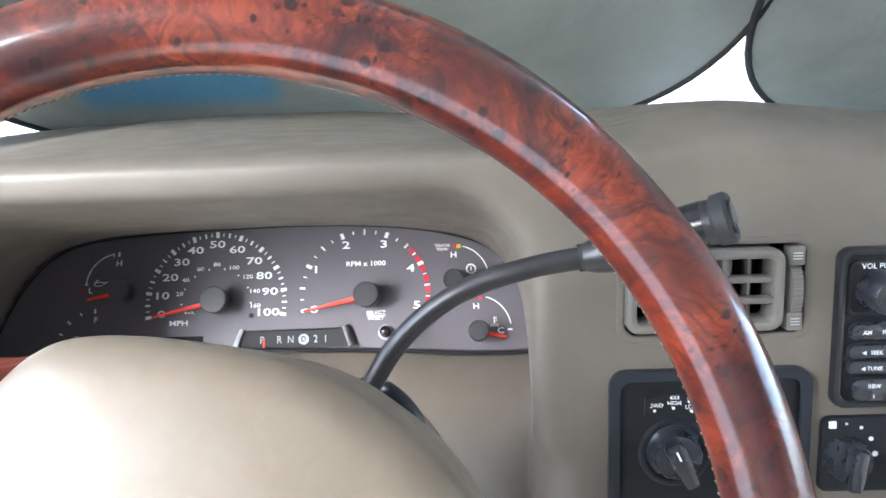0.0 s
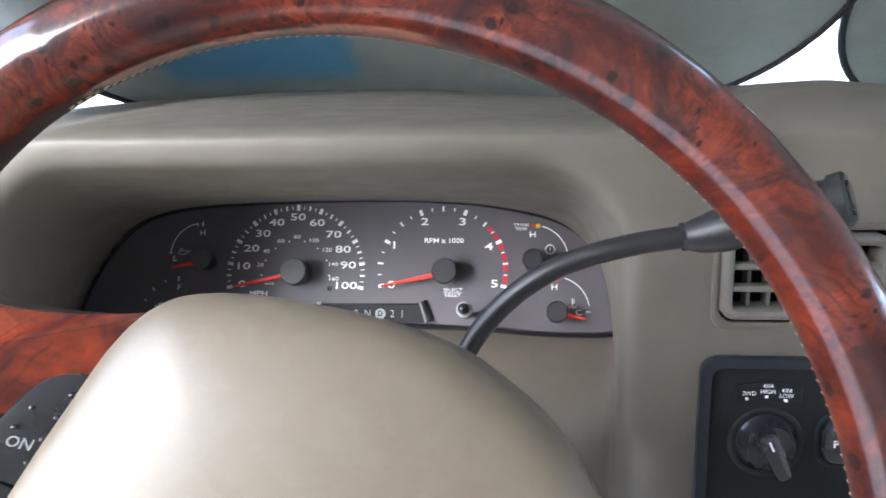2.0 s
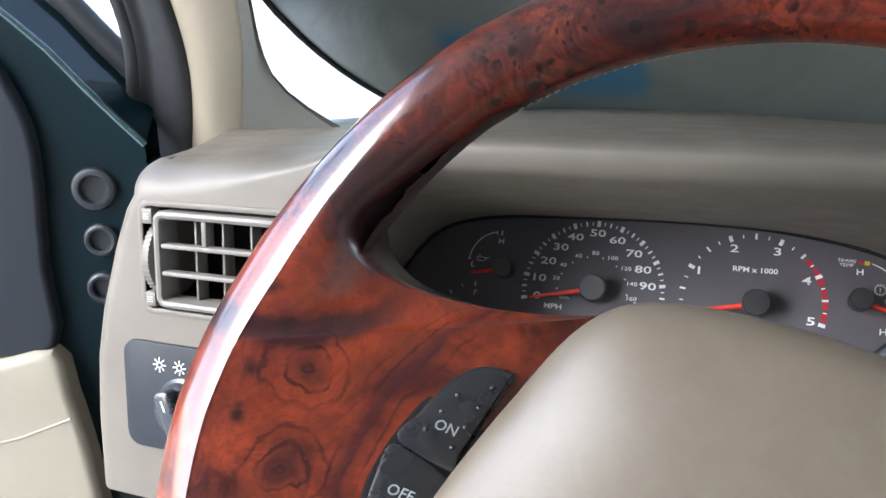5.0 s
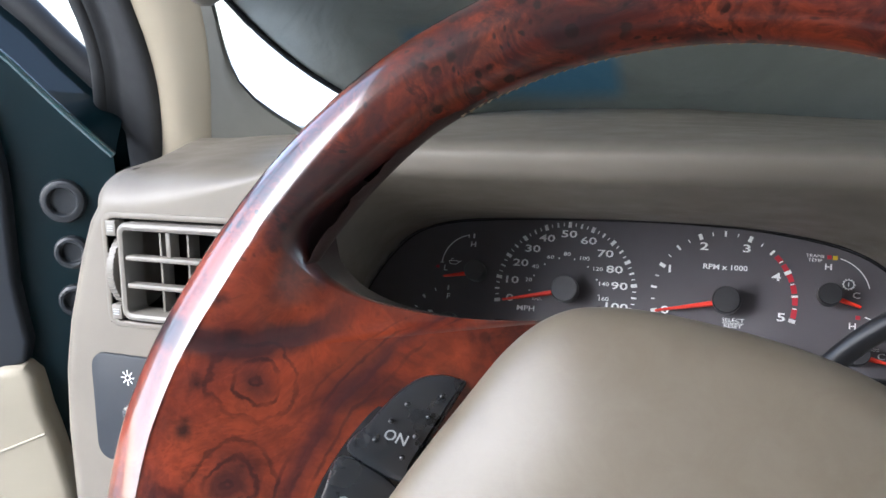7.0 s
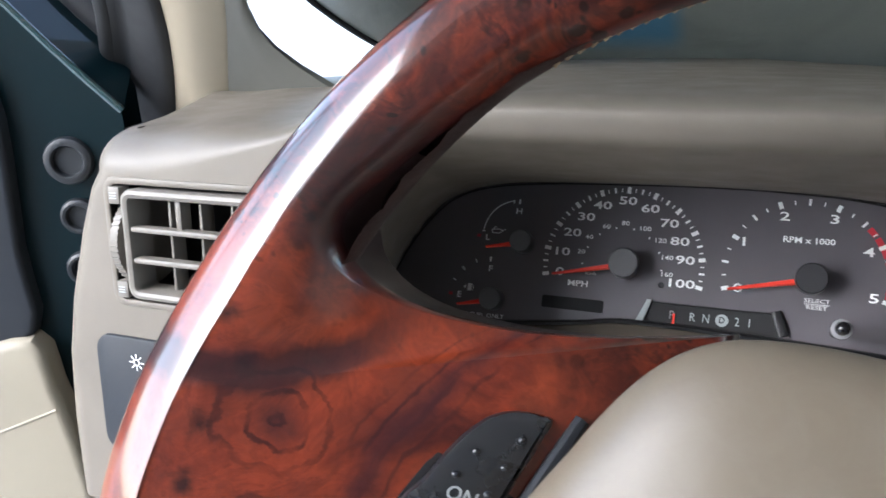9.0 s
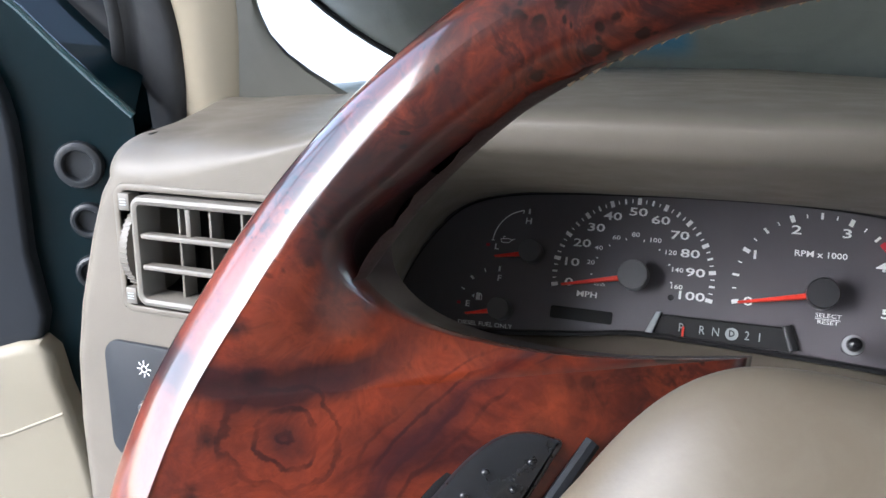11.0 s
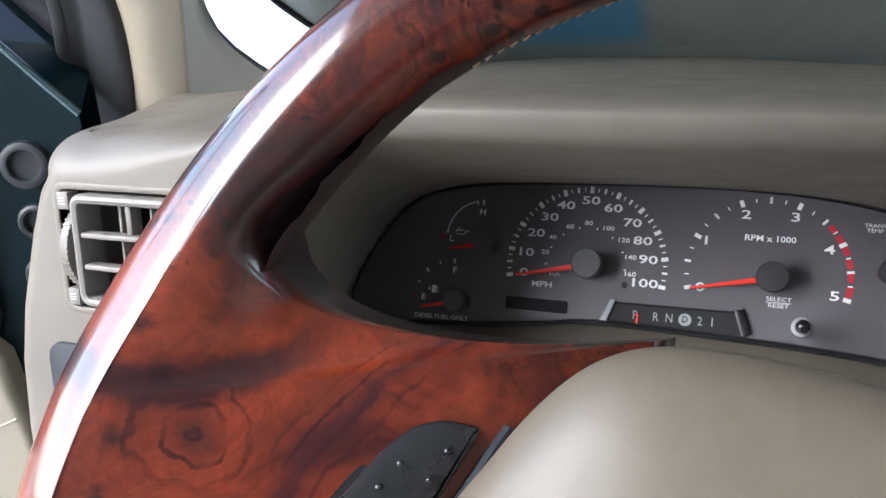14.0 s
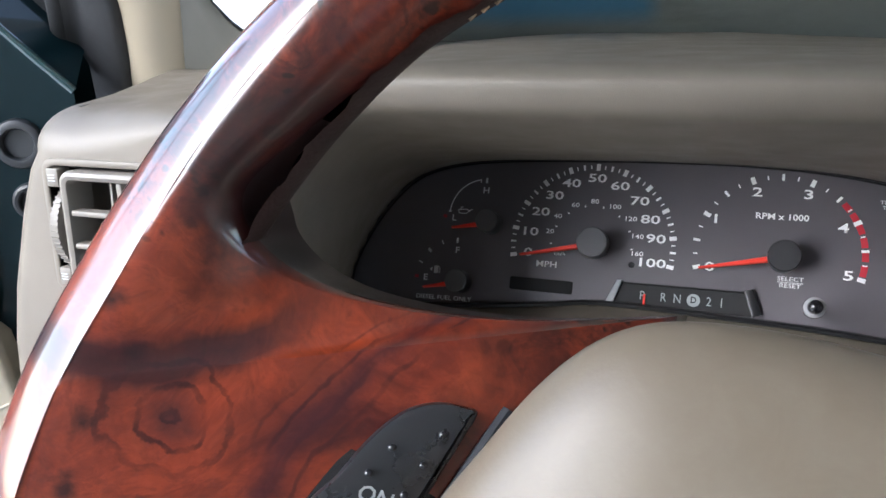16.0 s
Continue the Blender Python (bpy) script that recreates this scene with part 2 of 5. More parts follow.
# pillar trim turned from the door: its shade is put into this darker colour
SHADED_RETURN = moulded("shaded_glass_return", (0.085, 0.085, 0.075), 0.5, 1600, 0.2, 0.15)
FACE = moulded("charcoal_gauge_face", (0.112, 0.103, 0.114), 0.42, 2600, 0.06, 0.1, 0.5)
BLACK = moulded("black_satin_plastic", (0.012, 0.012, 0.0135), 0.34, 2200, 0.08)
RUBBER = moulded("black_rubber", (0.019, 0.020, 0.022), 0.62, 900, 0.3)
SLATE = moulded("slate_grey_plastic", (0.017, 0.020, 0.025), 0.5, 1800, 0.15, 0.12, 0.22)
PANEL = moulded("dark_grey_switch_panel", (0.010, 0.011, 0.013), 0.42, 1800, 0.10, 0.12, 0.2)
BUTTON = plain("satin_black_button", (0.013, 0.0145, 0.018), 0.27, coat=0.4, spec=0.6)
HOLE = plain("dark_duct", (0.006, 0.006, 0.006), 0.8)
HUBCAP = moulded("grey_needle_hub", (0.11, 0.11, 0.115), 0.55, 2500, 0.1)
HUBDARK = moulded("dark_needle_hub", (0.032, 0.032, 0.035), 0.5, 2500, 0.1)
WHITE = glowless_print("white_print", (0.97, 0.97, 0.97))
GREYPRINT = glowless_print("grey_print", (0.38, 0.41, 0.42))
RED = glowless_print("red_print", (0.55, 0.03, 0.05))
YELLOW = glowless_print("yellow_print", (0.75, 0.5, 0.02))
NEEDLE = plain("orange_red_needle", (0.85, 0.045, 0.02), 0.45)
GLOSS = plain("glossy_black_plastic", (0.010, 0.010, 0.012), 0.16)
LEVER = moulded("satin_black_lever", (0.017, 0.0165, 0.018), 0.40, 2600, 0.06)
CHROME = plain("bright_collar_plastic", (0.30, 0.30, 0.31), 0.12)
LCD = plain("dead_display_glass", (0.022, 0.022, 0.023), 0.55, spec=0.25)
WOOD = burl_wood()
LEATHER = moulded("dark_brown_leather", (0.026, 0.014, 0.012), 0.6, 700, 0.25, 0.12, 0.2)
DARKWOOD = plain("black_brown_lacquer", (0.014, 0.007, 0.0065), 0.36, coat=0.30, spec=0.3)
PLUG = moulded("dark_grey_rubber_plug", (0.013, 0.015, 0.018), 0.42, 1500, 0.15)
THREAD = moulded("tan_thread", (0.42, 0.31, 0.2), 0.8, 3000, 0.5)
PAINT = car_paint("dark_green_car_paint", (0.0018, 0.0080, 0.0105))
# lighter, glossier copy of the door paint for the bright line along its edge
EDGE_HIGHLIGHT = plain("paint_edge_highlight", (0.010, 0.030, 0.034), 0.12, coat=1.0, spec=0.9)
SHADE = shade_cloth()
PIPING = moulded("black_binding_tape", (0.012, 0.012, 0.013), 0.7, 1500, 0.4)
LINER = moulded("grey_headliner_cloth", (0.74, 0.71, 0.66), 0.9, 900, 0.5)
CARPET = moulded("tan_carpet", (0.34, 0.30, 0.24), 0.95, 500, 0.6)
GROUNDMAT = moulded("pale_concrete_ground", (0.36, 0.355, 0.34), 0.85, 40, 0.5)

# ---------------------------------------------------------------- mesh helpers


def thing(name, label, category, m=None, group="", kind=""):
    """An Empty at a thing's base, which its parts hang under."""
    ob = new(name)
    ob.empty_display_size = 0.02
    ob.matrix_world = m or Matrix()
    return tagged(ob, label, category, group, kind)


def mesh_of(name, bm, material, smooth=True):
    bmesh.ops.recalc_face_normals(bm, faces=bm.faces[:])
    data = bpy.data.meshes.new(name)
    bm.to_mesh(data)
    bm.free()
    data.materials.append(material)
    data.polygons.foreach_set("use_smooth", [smooth] * len(data.polygons))
    if smooth:
        data.set_sharp_from_angle(angle=radians(38))
    return data


def part(name, bm, material, parent, label="", smooth=True, m=None):
    ob = new(name, mesh_of(name, bm, material, smooth))
    ob.parent = parent
    if m is not None:
        ob.matrix_local = m
    return tagged(ob, label)


def solo(name, bm, material, label, category, m=None, group="", kind="", smooth=True):
    ob = new(name, mesh_of(name, bm, material, smooth))
    if m is not None:
        ob.matrix_world = m
    return tagged(ob, label, category, group, kind)


def box(size, centre=(0, 0, 0), bevel=0.0, bm=None, turn=None, segments=2):
    bm = bm or bmesh.new()
    m = Matrix.Translation(centre) @ (turn or Matrix()) @ Matrix.Diagonal((*size, 1))
    made = bmesh.ops.create_cube(bm, size=1, matrix=m)
    if bevel:
        edges = list({e for v in made["verts"] for e in v.link_edges})
        bmesh.ops.bevel(bm, geom=edges, offset=bevel, segments=segments, profile=0.5, affect="EDGES")
    return bm


def lathe(profile, segments=32, bm=None, m=None):
    """A body of revolution about z from (radius, z) pairs."""
    bm = bm or bmesh.new()
    m = m or Matrix()
    rings = []
    for r, z in profile:
        if r < 1e-6:
            rings.append([bm.verts.new(m @ Vector((0, 0, z)))])
        else:
            rings.append([bm.verts.new(m @ Vector((r * math.cos(a), r * math.sin(a), z))) for a in np.linspace(0, 2 * math.pi, segments, endpoint=False)])
    for lo, hi in zip(rings, rings[1:]):
        for i in range(segments):
            j = (i + 1) % segments
            if len(lo) == 1 and len(hi) > 1:
                bm.faces.new((lo[0], hi[i], hi[j]))
            elif len(hi) == 1 and len(lo) > 1:
                bm.faces.new((lo[i], lo[j], hi[0]))
            elif len(lo) > 1:
                bm.faces.new((lo[i], lo[j], hi[j], hi[i]))
    return bm


def smooth_curve(points, n):
    """n points along a Catmull-Rom curve through the given ones."""
    p = [Vector(q) for q in points]
    p = [2 * p[0] - p[1], *p, 2 * p[-1] - p[-2]]
    out = []
    for s in np.linspace(0, len(p) - 3 - 1e-9, n):
        i, t = int(s), s - int(s)
        a, b, c, d = p[i:i + 4]
        out.append(0.5 * (2 * b + (c - a) * t + (2 * a - 5 * b + 4 * c - d) * t * t + (3 * b - a - 3 * c + d) * t ** 3))
    return out


def tube(points, radius, sides=12, bm=None, closed=False, flat=1.0, up=(0, 0, 1)):
    """A swept tube; radius is a number or a list, flat squeezes it along the second axis."""
    bm = bm or bmesh.new()
    p = [Vector(q) for q in points]
    rad = [float(r) for r in radius] if hasattr(radius, "__len__") else [radius] * len(p)
    rings = []
    for i, q in enumerate(p):
        before, after = (p[i - 1], p[(i + 1) % len(p)]) if closed else (p[max(i - 1, 0)], p[min(i + 1, len(p) - 1)])
        t = (after - before).normalized()
        a = t.cross(Vector(up))
        a = a.normalized() if a.length > 1e-4 else t.orthogonal().normalized()
        b = t.cross(a)
        rings.append([bm.verts.new(q + rad[i] * (math.cos(k) * a + flat * math.sin(k) * b)) for k in np.linspace(0, 2 * math.pi, sides, endpoint=False)])
    pairs = list(zip(rings, rings[1:])) + ([(rings[-1], rings[0])] if closed else [])
    for lo, hi in pairs:
        for i in range(sides):
            j = (i + 1) % sides
            bm.faces.new((lo[i], lo[j], hi[j], hi[i]))
    if not closed:
        bm.faces.new(rings[0]), bm.faces.new(rings[-1][::-1])
    return bm


def outline(points, n=4):
    """A closed 2D outline smoothed through the given corners."""
    p = [Vector((*q, 0)) for q in points]
    out = []
    for i in range(len(p)):
        a, b, c, d = p[i - 1], p[i], p[(i + 1) % len(p)], p[(i + 2) % len(p)]
        for t in np.linspace(0, 1, n, endpoint=False):
            out.append(0.5 * (2 * b + (c - a) * t + (2 * a - 5 * b + 4 * c - d) * t * t + (3 * b - a - 3 * c + d) * t ** 3))
    return [(q.x, q.y) for q in out]


def rounded(w, h, r, n=5, cx=0.0, cy=0.0):
    """The outline of a rounded rectangle."""
    out = []
    for sx, sy, a0 in ((1, 1, 0), (-1, 1, 90), (-1, -1, 180), (1, -1, 270)):
        for a in np.linspace(a0, a0 + 90, n):
            out.append((cx + sx * (w / 2 - r) + r * math.cos(radians(a)), cy + sy * (h / 2 - r) + r * math.sin(radians(a))))
    return out


def plate(points, z0, z1, bevel=0.0, bm=None):
    """A slab with the given outline from z0 up to z1, its upper edge rounded."""
    bm = bm or bmesh.new()
    p = np.array(points, float)
    nxt, prv = np.roll(p, -1, 0), np.roll(p, 1, 0)
    t = nxt - prv
    t /= np.linalg.norm(t, axis=1)[:, None] + 1e-12
    inward = np.stack([-t[:, 1], t[:, 0]], 1)
    area = 0.5 * np.sum(p[:, 0] * nxt[:, 1] - nxt[:, 0] * p[:, 1])
    inward *= 1 if area > 0 else -1
    turns = np.linspace(0, math.pi / 2, 3 if bevel < 0.004 else 8)
    steps = [(0, z0), (0, z1)] if not bevel else [(0, z0)] + [(bevel * (1 - math.cos(k)), z1 - bevel * (1 - math.sin(k))) for k in turns]
    rings = [[bm.verts.new((*(q + d * k), z)) for q, k in zip(p, inward)] for d, z in steps]
    for lo, hi in zip(rings, rings[1:]):
        for i in range(len(p)):
            j = (i + 1) % len(p)
            bm.faces.new((lo[i], lo[j], hi[j], hi[i]))
    bm.faces.new(rings[-1]), bm.faces.new(rings[0][::-1])
    return bm


def frame_ring(outer, inner, z0, z1, bm=None, soft=0.0):
    """A frame between two outlines with equally many points, its front edges rounded by soft."""
    bm = bm or bmesh.new()
    o, i = np.array(outer, float), np.array(inner, float)
    way = (i - o) / (np.linalg.norm(i - o, axis=1)[:, None] + 1e-9)
    steps = [(o, z0), (o, z1), (i, z1), (i, z0)]
    if soft:
        steps = [(o, z0), (o, z1 - soft), (o + way * soft * 0.3, z1 - soft * 0.3), (o + way * soft, z1), (i - way * soft, z1), (i - way * soft * 0.3, z1 - soft * 0.3), (i, z1 - soft), (i, z0)]
    rings = [[bm.verts.new((*q, z)) for q in pts] for pts, z in steps]
    n = len(outer)
    for lo, hi in zip(rings, rings[1:] + rings[:1]):
        for i in range(n):
            j = (i + 1) % n
            bm.faces.new((lo[i], lo[j], hi[j], hi[i]))
    return bm


def grid(points):
    """A sheet from an array of rows of places."""
    bm = bmesh.new()
    v = [[bm.verts.new(q) for q in row] for row in points]
    for a, b in zip(v, v[1:]):
        for i in range(len(a) - 1):
            bm.faces.new((a[i], a[i + 1], b[i + 1], b[i]))
    return bm


def lettering(body, size, place, parent, material=None, stretch=1.3, bold=0.0, turn=0.0, name="lettering"):
    """Raised print with the built-in font, centred at a place (u, v, w) of its thing."""
    curve = bpy.data.curves.new("type", "FONT")
    curve.body, curve.size, curve.align_x, curve.align_y = body, size, "CENTER", "CENTER"
    curve.offset, curve.resolution_u, curve.extrude = bold * size, 2, 0.0
    holder = bpy.data.objects.new("type", curve)
    data = bpy.data.meshes.new_from_object(holder)
    bpy.data.objects.remove(holder)
    bpy.data.curves.remove(curve)
    data.materials.clear()
    data.materials.append(material or WHITE)
    ob = new(name, data)
    ob.parent = parent
    ob.matrix_local = Matrix.Translation(place) @ Matrix.Rotation(radians(turn), 4, "Z") @ Matrix.Diagonal((stretch, 1, 1, 1))
    return ob


def ease(x):
    x = np.clip(x, 0, 1)
    return x * x * (3 - 2 * x)


def signed_distance(px, pz, poly):
    """Distance from points to a closed outline, negative inside."""
    a = np.array(poly, float)
    b = np.roll(a, -1, 0)
    q = np.stack([px, pz], -1)[..., None, :]
    ab = b - a
    t = np.clip(((q - a) * ab).sum(-1) / (ab ** 2).sum(-1), 0, 1)
    dist = np.linalg.norm(q - a - t[..., None] * ab, axis=-1).min(-1)
    crosses = ((a[:, 1] > q[..., 1]) != (b[:, 1] > q[..., 1])) & (q[..., 0] < (b[:, 0] - a[:, 0]) * (q[..., 1] - a[:, 1]) / (b[:, 1] - a[:, 1] + 1e-12) + a[:, 0])
    return np.where(crosses.sum(-1) % 2 == 1, -dist, dist)


# ---------------------------------------------------------------- the main frames of reference
LEAN = radians(27)          # the gauge face leans back
FACE_AT = Matrix(((1, 0, 0, 0), (0, math.sin(LEAN), -math.cos(LEAN), 0), (0, math.cos(LEAN), math.sin(LEAN), 1.1), (0, 0, 0, 1)))


def facing(n, at):
    """A frame whose z is the normal n, with x level to the right."""
    n = Vector(n).normalized()
    e1 = Vector((0, 0, 1)).cross(n).normalized()
    e2 = n.cross(e1)
    return Matrix(((e1.x, e2.x, n.x, at[0]), (e1.y, e2.y, n.y, at[1]), (e1.z, e2.z, n.z, at[2]), (0, 0, 0, 1)))


WHEEL_AT = facing((-0.0588, -0.9262, 0.3724), (0.1236, -0.4449, 1.1582))   # the wheel faces the driver
COLUMN_AT = facing((0.0, -0.9262, 0.3724), (0.1340, -0.4538, 1.1602))
SLOPE = 0.08                # the dash front leans back a little
FRONT_Y, FRONT_Z = -0.220, 1.18
_k = 1 / math.hypot(1, SLOPE)


def front_at(x, z, proud=0.0):
    """A frame on the dash front: u to the right, v up along it, w towards the driver."""
    y = FRONT_Y + (z - FRONT_Z) * SLOPE
    m = Matrix(((1, 0, 0, x), (0, SLOPE * _k, -_k, y), (0, _k, SLOPE * _k, z), (0, 0, 0, 1)))
    return m @ Matrix.Translation((0, 0, proud))


CLUSTER = [(-0.192, -0.060), (-0.197, -0.040), (-0.188, -0.011), (-0.172, 0.0185), (-0.149, 0.0445), (-0.118, 0.0572), (-0.07, 0.0635), (0.0, 0.0665),
           (0.065, 0.0678), (0.12, 0.0668), (0.167, 0.063), (0.2165, 0.0535), (0.246, 0.040), (0.265, 0.020), (0.2785, -0.0145), (0.2848, -0.034),
           (0.2815, -0.046), (0.2675, -0.0505), (0.215, -0.0503), (0.167, -0.047), (0.1, -0.0445), (0.012, -0.043), (-0.031, -0.0486), (-0.086, -0.055),
           (-0.13, -0.058), (-0.175, -0.062)]
CLUSTER = outline(CLUSTER, 4)

# ---------------------------------------------------------------- dashboard shell
VENT_L = (-0.226, 1.163, 0.118, 0.074)     # centre x, z, width, height of the duct
VENT_C = (0.358, 1.1735, 0.101, 0.051)


def dash_grid():
    """The dash: front face, recess round the gauges, rolled brow and top, as one sheet."""
    lip = rounded(0.403, 0.350, 0.072, 10, 0.0665, 1.075)
    s_front = np.linspace(0, 1, 104)
    left_z = [0.70, 0.976, 1.031, 1.08, 1.119, 1.169, 1.196, 1.213, 1.234, 1.26]
    left_x = [-0.33, -0.345, -0.346, -0.343, -0.335, -0.319, -0.308, -0.296, -0.272, -0.262]
    cols = np.concatenate([np.linspace(0.014, 0.80, 225), np.linspace(0.82, 1.45, 18)])
    side = [(0.0, 0.22), (0.0, 0.06), (0.0, 0.025), (0.0012, 0.011), (0.0045, 0.0045), (0.009, 0.0012)]
    rows = []
    z_bottom = 0.972

    def crest(x):
        return 1.250 - 0.043 * ease((-0.14 - x) / 0.16) - 0.015 * ease((x - 0.28) / 0.2)

    for s in s_front:
        row = []
        for back, (dx, dy) in [(None, c) for c in side] + [(c, (0, 0)) for c in cols]:
            x_guess = -0.33 + (dx if back is None else back)
            z = z_bottom + (crest(x_guess) - z_bottom) * s
            xl = float(np.interp(z, left_z, left_x))
            x = xl + (dx if back is None else back)
            row.append((x, z, dy if back is None else 0.0))
        rows.append(row)
    a = np.array(rows)
    x, z, push = a[..., 0], a[..., 1], a[..., 2]
    y_front = FRONT_Y + (z - FRONT_Z) * SLOPE
    # the opening is narrower than the gauges: the recess spreads with depth
    def spread(q):
        return 0.42 * ease((0.02 - q) / 0.13) - 0.32 * ease((q - 0.10) / 0.13)

    poly = []
    for u, v in CLUSTER:
        zc, q = 1.1 + v * math.cos(LEAN), u
        depth = v * math.sin(LEAN) - FRONT_Y - (zc - FRONT_Z) * SLOPE
        for _ in range(40):
            q = 0.5 * q + 0.5 * (u + float(spread(q)) * depth)
        poly.append((q, zc))
    d_in, d_out = signed_distance(x, z, poly), -signed_distance(x, z, lip)
    y_face = np.clip(z - 1.1, -0.055, 0.062) * math.tan(LEAN) + 0.006
    # the rim of the opening is a round roll, the funnel behind it runs to the gauges
    roll = 0.018
    reach = 0.94 * roll
    s = np.clip(d_in, 0, 1) / (np.clip(d_in, 0, 1) + np.clip(d_out - reach, 0, 1) + 1e-9)
    y_rolled = y_front + roll - np.sqrt(roll ** 2 - np.clip(d_out, 0, reach) ** 2)
    g = np.where(d_out <= reach, 1.0, np.clip(s, 0, 1)) ** 0.75
    y = np.where(d_in <= 0, y_face, np.where(d_out <= reach, y_rolled, y_face + (y_front + 0.66 * roll - y_face) * g))
    x = x - spread(x) * np.clip(y - y_front, 0, 1) * (d_out > 0)
    # below the gauges the folds fade out
    for _ in range(60):
        even = y.copy()
        even[1:-1, 1:-1] = 0.25 * (y[:-2, 1:-1] + y[2:, 1:-1] + y[1:-1, :-2] + y[1:-1, 2:])
        y = y + (even - y) * ease((1.085 - z) / 0.04) * ease((d_in - 0.003) / 0.006)
    y = y + push
    sides = np.arange(x.shape[1])[None, :] < len(side)
    x = x - np.where(sides, np.interp(y, [-0.20, -0.12, -0.02, 0.15], [0.0, 0.02, 0.075, 0.11]) * ease((z - 1.06) / 0.13), 0.0)
    front = np.stack([x, y, z], -1)
    # brow and top
    xt, yt, zt = front[-1, :, 0], front[-1, :, 1], front[-1, :, 2]
    wide = ease((xt - 0.27) / 0.12)
    rise, run = 0.006 + 0.017 * wide + 0.016 * ease((-0.15 - xt) / 0.1), 0.022 + 0.065 * wide + 0.014 * ease((-0.15 - xt) / 0.1)
    extra = []
    for k in np.linspace(0, 1, 9)[1:]:
        ang = k * math.pi / 2
        extra.append(np.stack([xt, yt + run * (1 - np.cos(ang)), zt + rise * np.sin(ang)], -1))
    far_y = np.interp(xt, [-0.36, -0.30, -0.2, -0.05, 1.2], [0.10, 0.28, 0.42, 0.50, 0.50])
    far_z = np.interp(xt, [-0.34, -0.19, 0.08, 0.45, 0.60, 0.75, 1.1], [1.209, 1.217, 1.214, 1.182, 1.156, 1.130, 1.09])
    y1, z1 = extra[-1][:, 1], extra[-1][:, 2]
    for k in np.linspace(0, 1, 15)[1:]:
        yy = y1 + (far_y - y1) * k
        flare = np.interp(yy, [-0.20, -0.12, -0.02, 0.15, 0.5], [0.0, 0.02, 0.075, 0.11, 0.12])
        pull = np.where(np.arange(len(xt)) < len(side), 0.0, np.clip(1 - (xt - xt[len(side)]) / 0.25, 0, 1) ** 1.5)
        bow = 0.006 * np.sin(math.pi * k)
        extra.append(np.stack([xt - flare * pull, yy, z1 + (far_z - z1) * k + bow], -1))
    return np.concatenate([front, np.array(extra)], 0)


sheet = dash_grid()
bm = grid(sheet)
cut = []
for f in bm.faces:
    c = f.calc_center_median()
    if c.y < -0.15:
        for vx, vz, vw, vh in (VENT_L, VENT_C):
            if abs(c.x - vx) < vw / 2 + 0.0022 and abs(c.z - vz) < vh / 2 + 0.0022:
                cut.append(f)
bmesh.ops.delete(bm, geom=cut, context="FACES")
dashboard = thing("dashboard", "taupe grained vinyl truck dashboard with deep gauge hood", "dashboard")
part("shell", bm, DASH, dashboard)
# lower knee panel, set back under the dash edge
bm = grid([[(x, y, z) for x in np.linspace(-0.315, 0.9, 30)] for y, z in ((-0.05, 0.974), (-0.205, 0.974), (-0.215, 0.965), (-0.215, 0.80), (-0.13, 0.60), (0.05, 0.42))])
part("knee_panel", bm, BEIGE, dashboard, "lighter beige knee panel")

# ---------------------------------------------------------------- air vents


def vent(at, w, h, bars, fins, side, label):
    """A vent: surround, dark duct, moulded inner frame, bars, fins behind and a serrated wheel at one side."""
    v = thing("air_vent", label, "air vent", at, "dashboard air vents")
    part("duct", frame_duct(w, h), HOLE, v, "dark duct")
    fw = w - 0.012
    cx = 0.006 * -side
    part("surround", frame_ring(rounded(w + 0.009, h + 0.010, 0.009, 6), rounded(w + 0.000, h + 0.001, 0.007, 6), -0.006, 0.0012, soft=0.0012), DASH, v)
    part("vent_frame", frame_ring(rounded(fw, h - 0.003, 0.008, 6, cx), rounded(fw - 0.013, h - 0.015, 0.0030, 6, cx), -0.014, 0.0060, soft=0.0032), TRIM, v)
    for k in range(bars):
        y = (h - 0.014) * ((k + 1) / (bars + 1) - 0.5)
        part("bar", box((fw - 0.012, 0.0036, 0.009), (cx, y, 0.0), 0.0013, segments=3), TRIM, v)
    for k in range(fins):
        x = cx + (fw - 0.012) * ((k + 1) / (fins + 1) - 0.5)
        part("fin", box((0.0020, h - 0.013, 0.012), (x, 0, -0.011), 0.0005), TRIM, v)
    part("slider", box((0.0042, (h - 0.014) / 3, 0.010), (cx + 0.012 * side, (h - 0.014) / 3, -0.004), 0.001), TRIM, v)
    # thumb wheel
    bmw = bmesh.new()
    r = h * 0.42
    wheel_x = side * (w / 2 - 0.0055)
    lathe([(0, -0.0035), (r * 0.9, -0.0035), (r, -0.0028), (r, 0.0028), (r * 0.9, 0.0035), (0, 0.0035)], 40, bmw, Matrix.Translation((wheel_x, -0.002, -r + 0.0065)) @ Matrix.Rotation(radians(90), 4, "Y"))
    part("thumb_wheel", bmw, TRIM, v)
    ridge = mesh_of("ridge", box((0.0058, 0.0011, 0.0014)), TRIM, False)
    for a in np.linspace(-60, 60, 19):
        ob = new("ridge", ridge)
        ob.parent = v
        ob.matrix_local = Matrix.Translation((wheel_x, -0.002, -r + 0.0065)) @ Matrix.Rotation(radians(a), 4, "X") @ Matrix.Translation((0, 0, r))
    for sy in (1, -1):
        part("symbol_pad", box((0.009, 0.011, 0.010), (wheel_x, sy * (h / 2 - 0.0065), -0.002), 0.001), TRIM, v)
        for k in range(3):
            part("symbol", box((0.005, 0.0006, 0.0004), (wheel_x, sy * (h / 2 - 0.0065) + (k - 1) * 0.0017, 0.0033)), GREYPRINT, v, smooth=False)
    return v


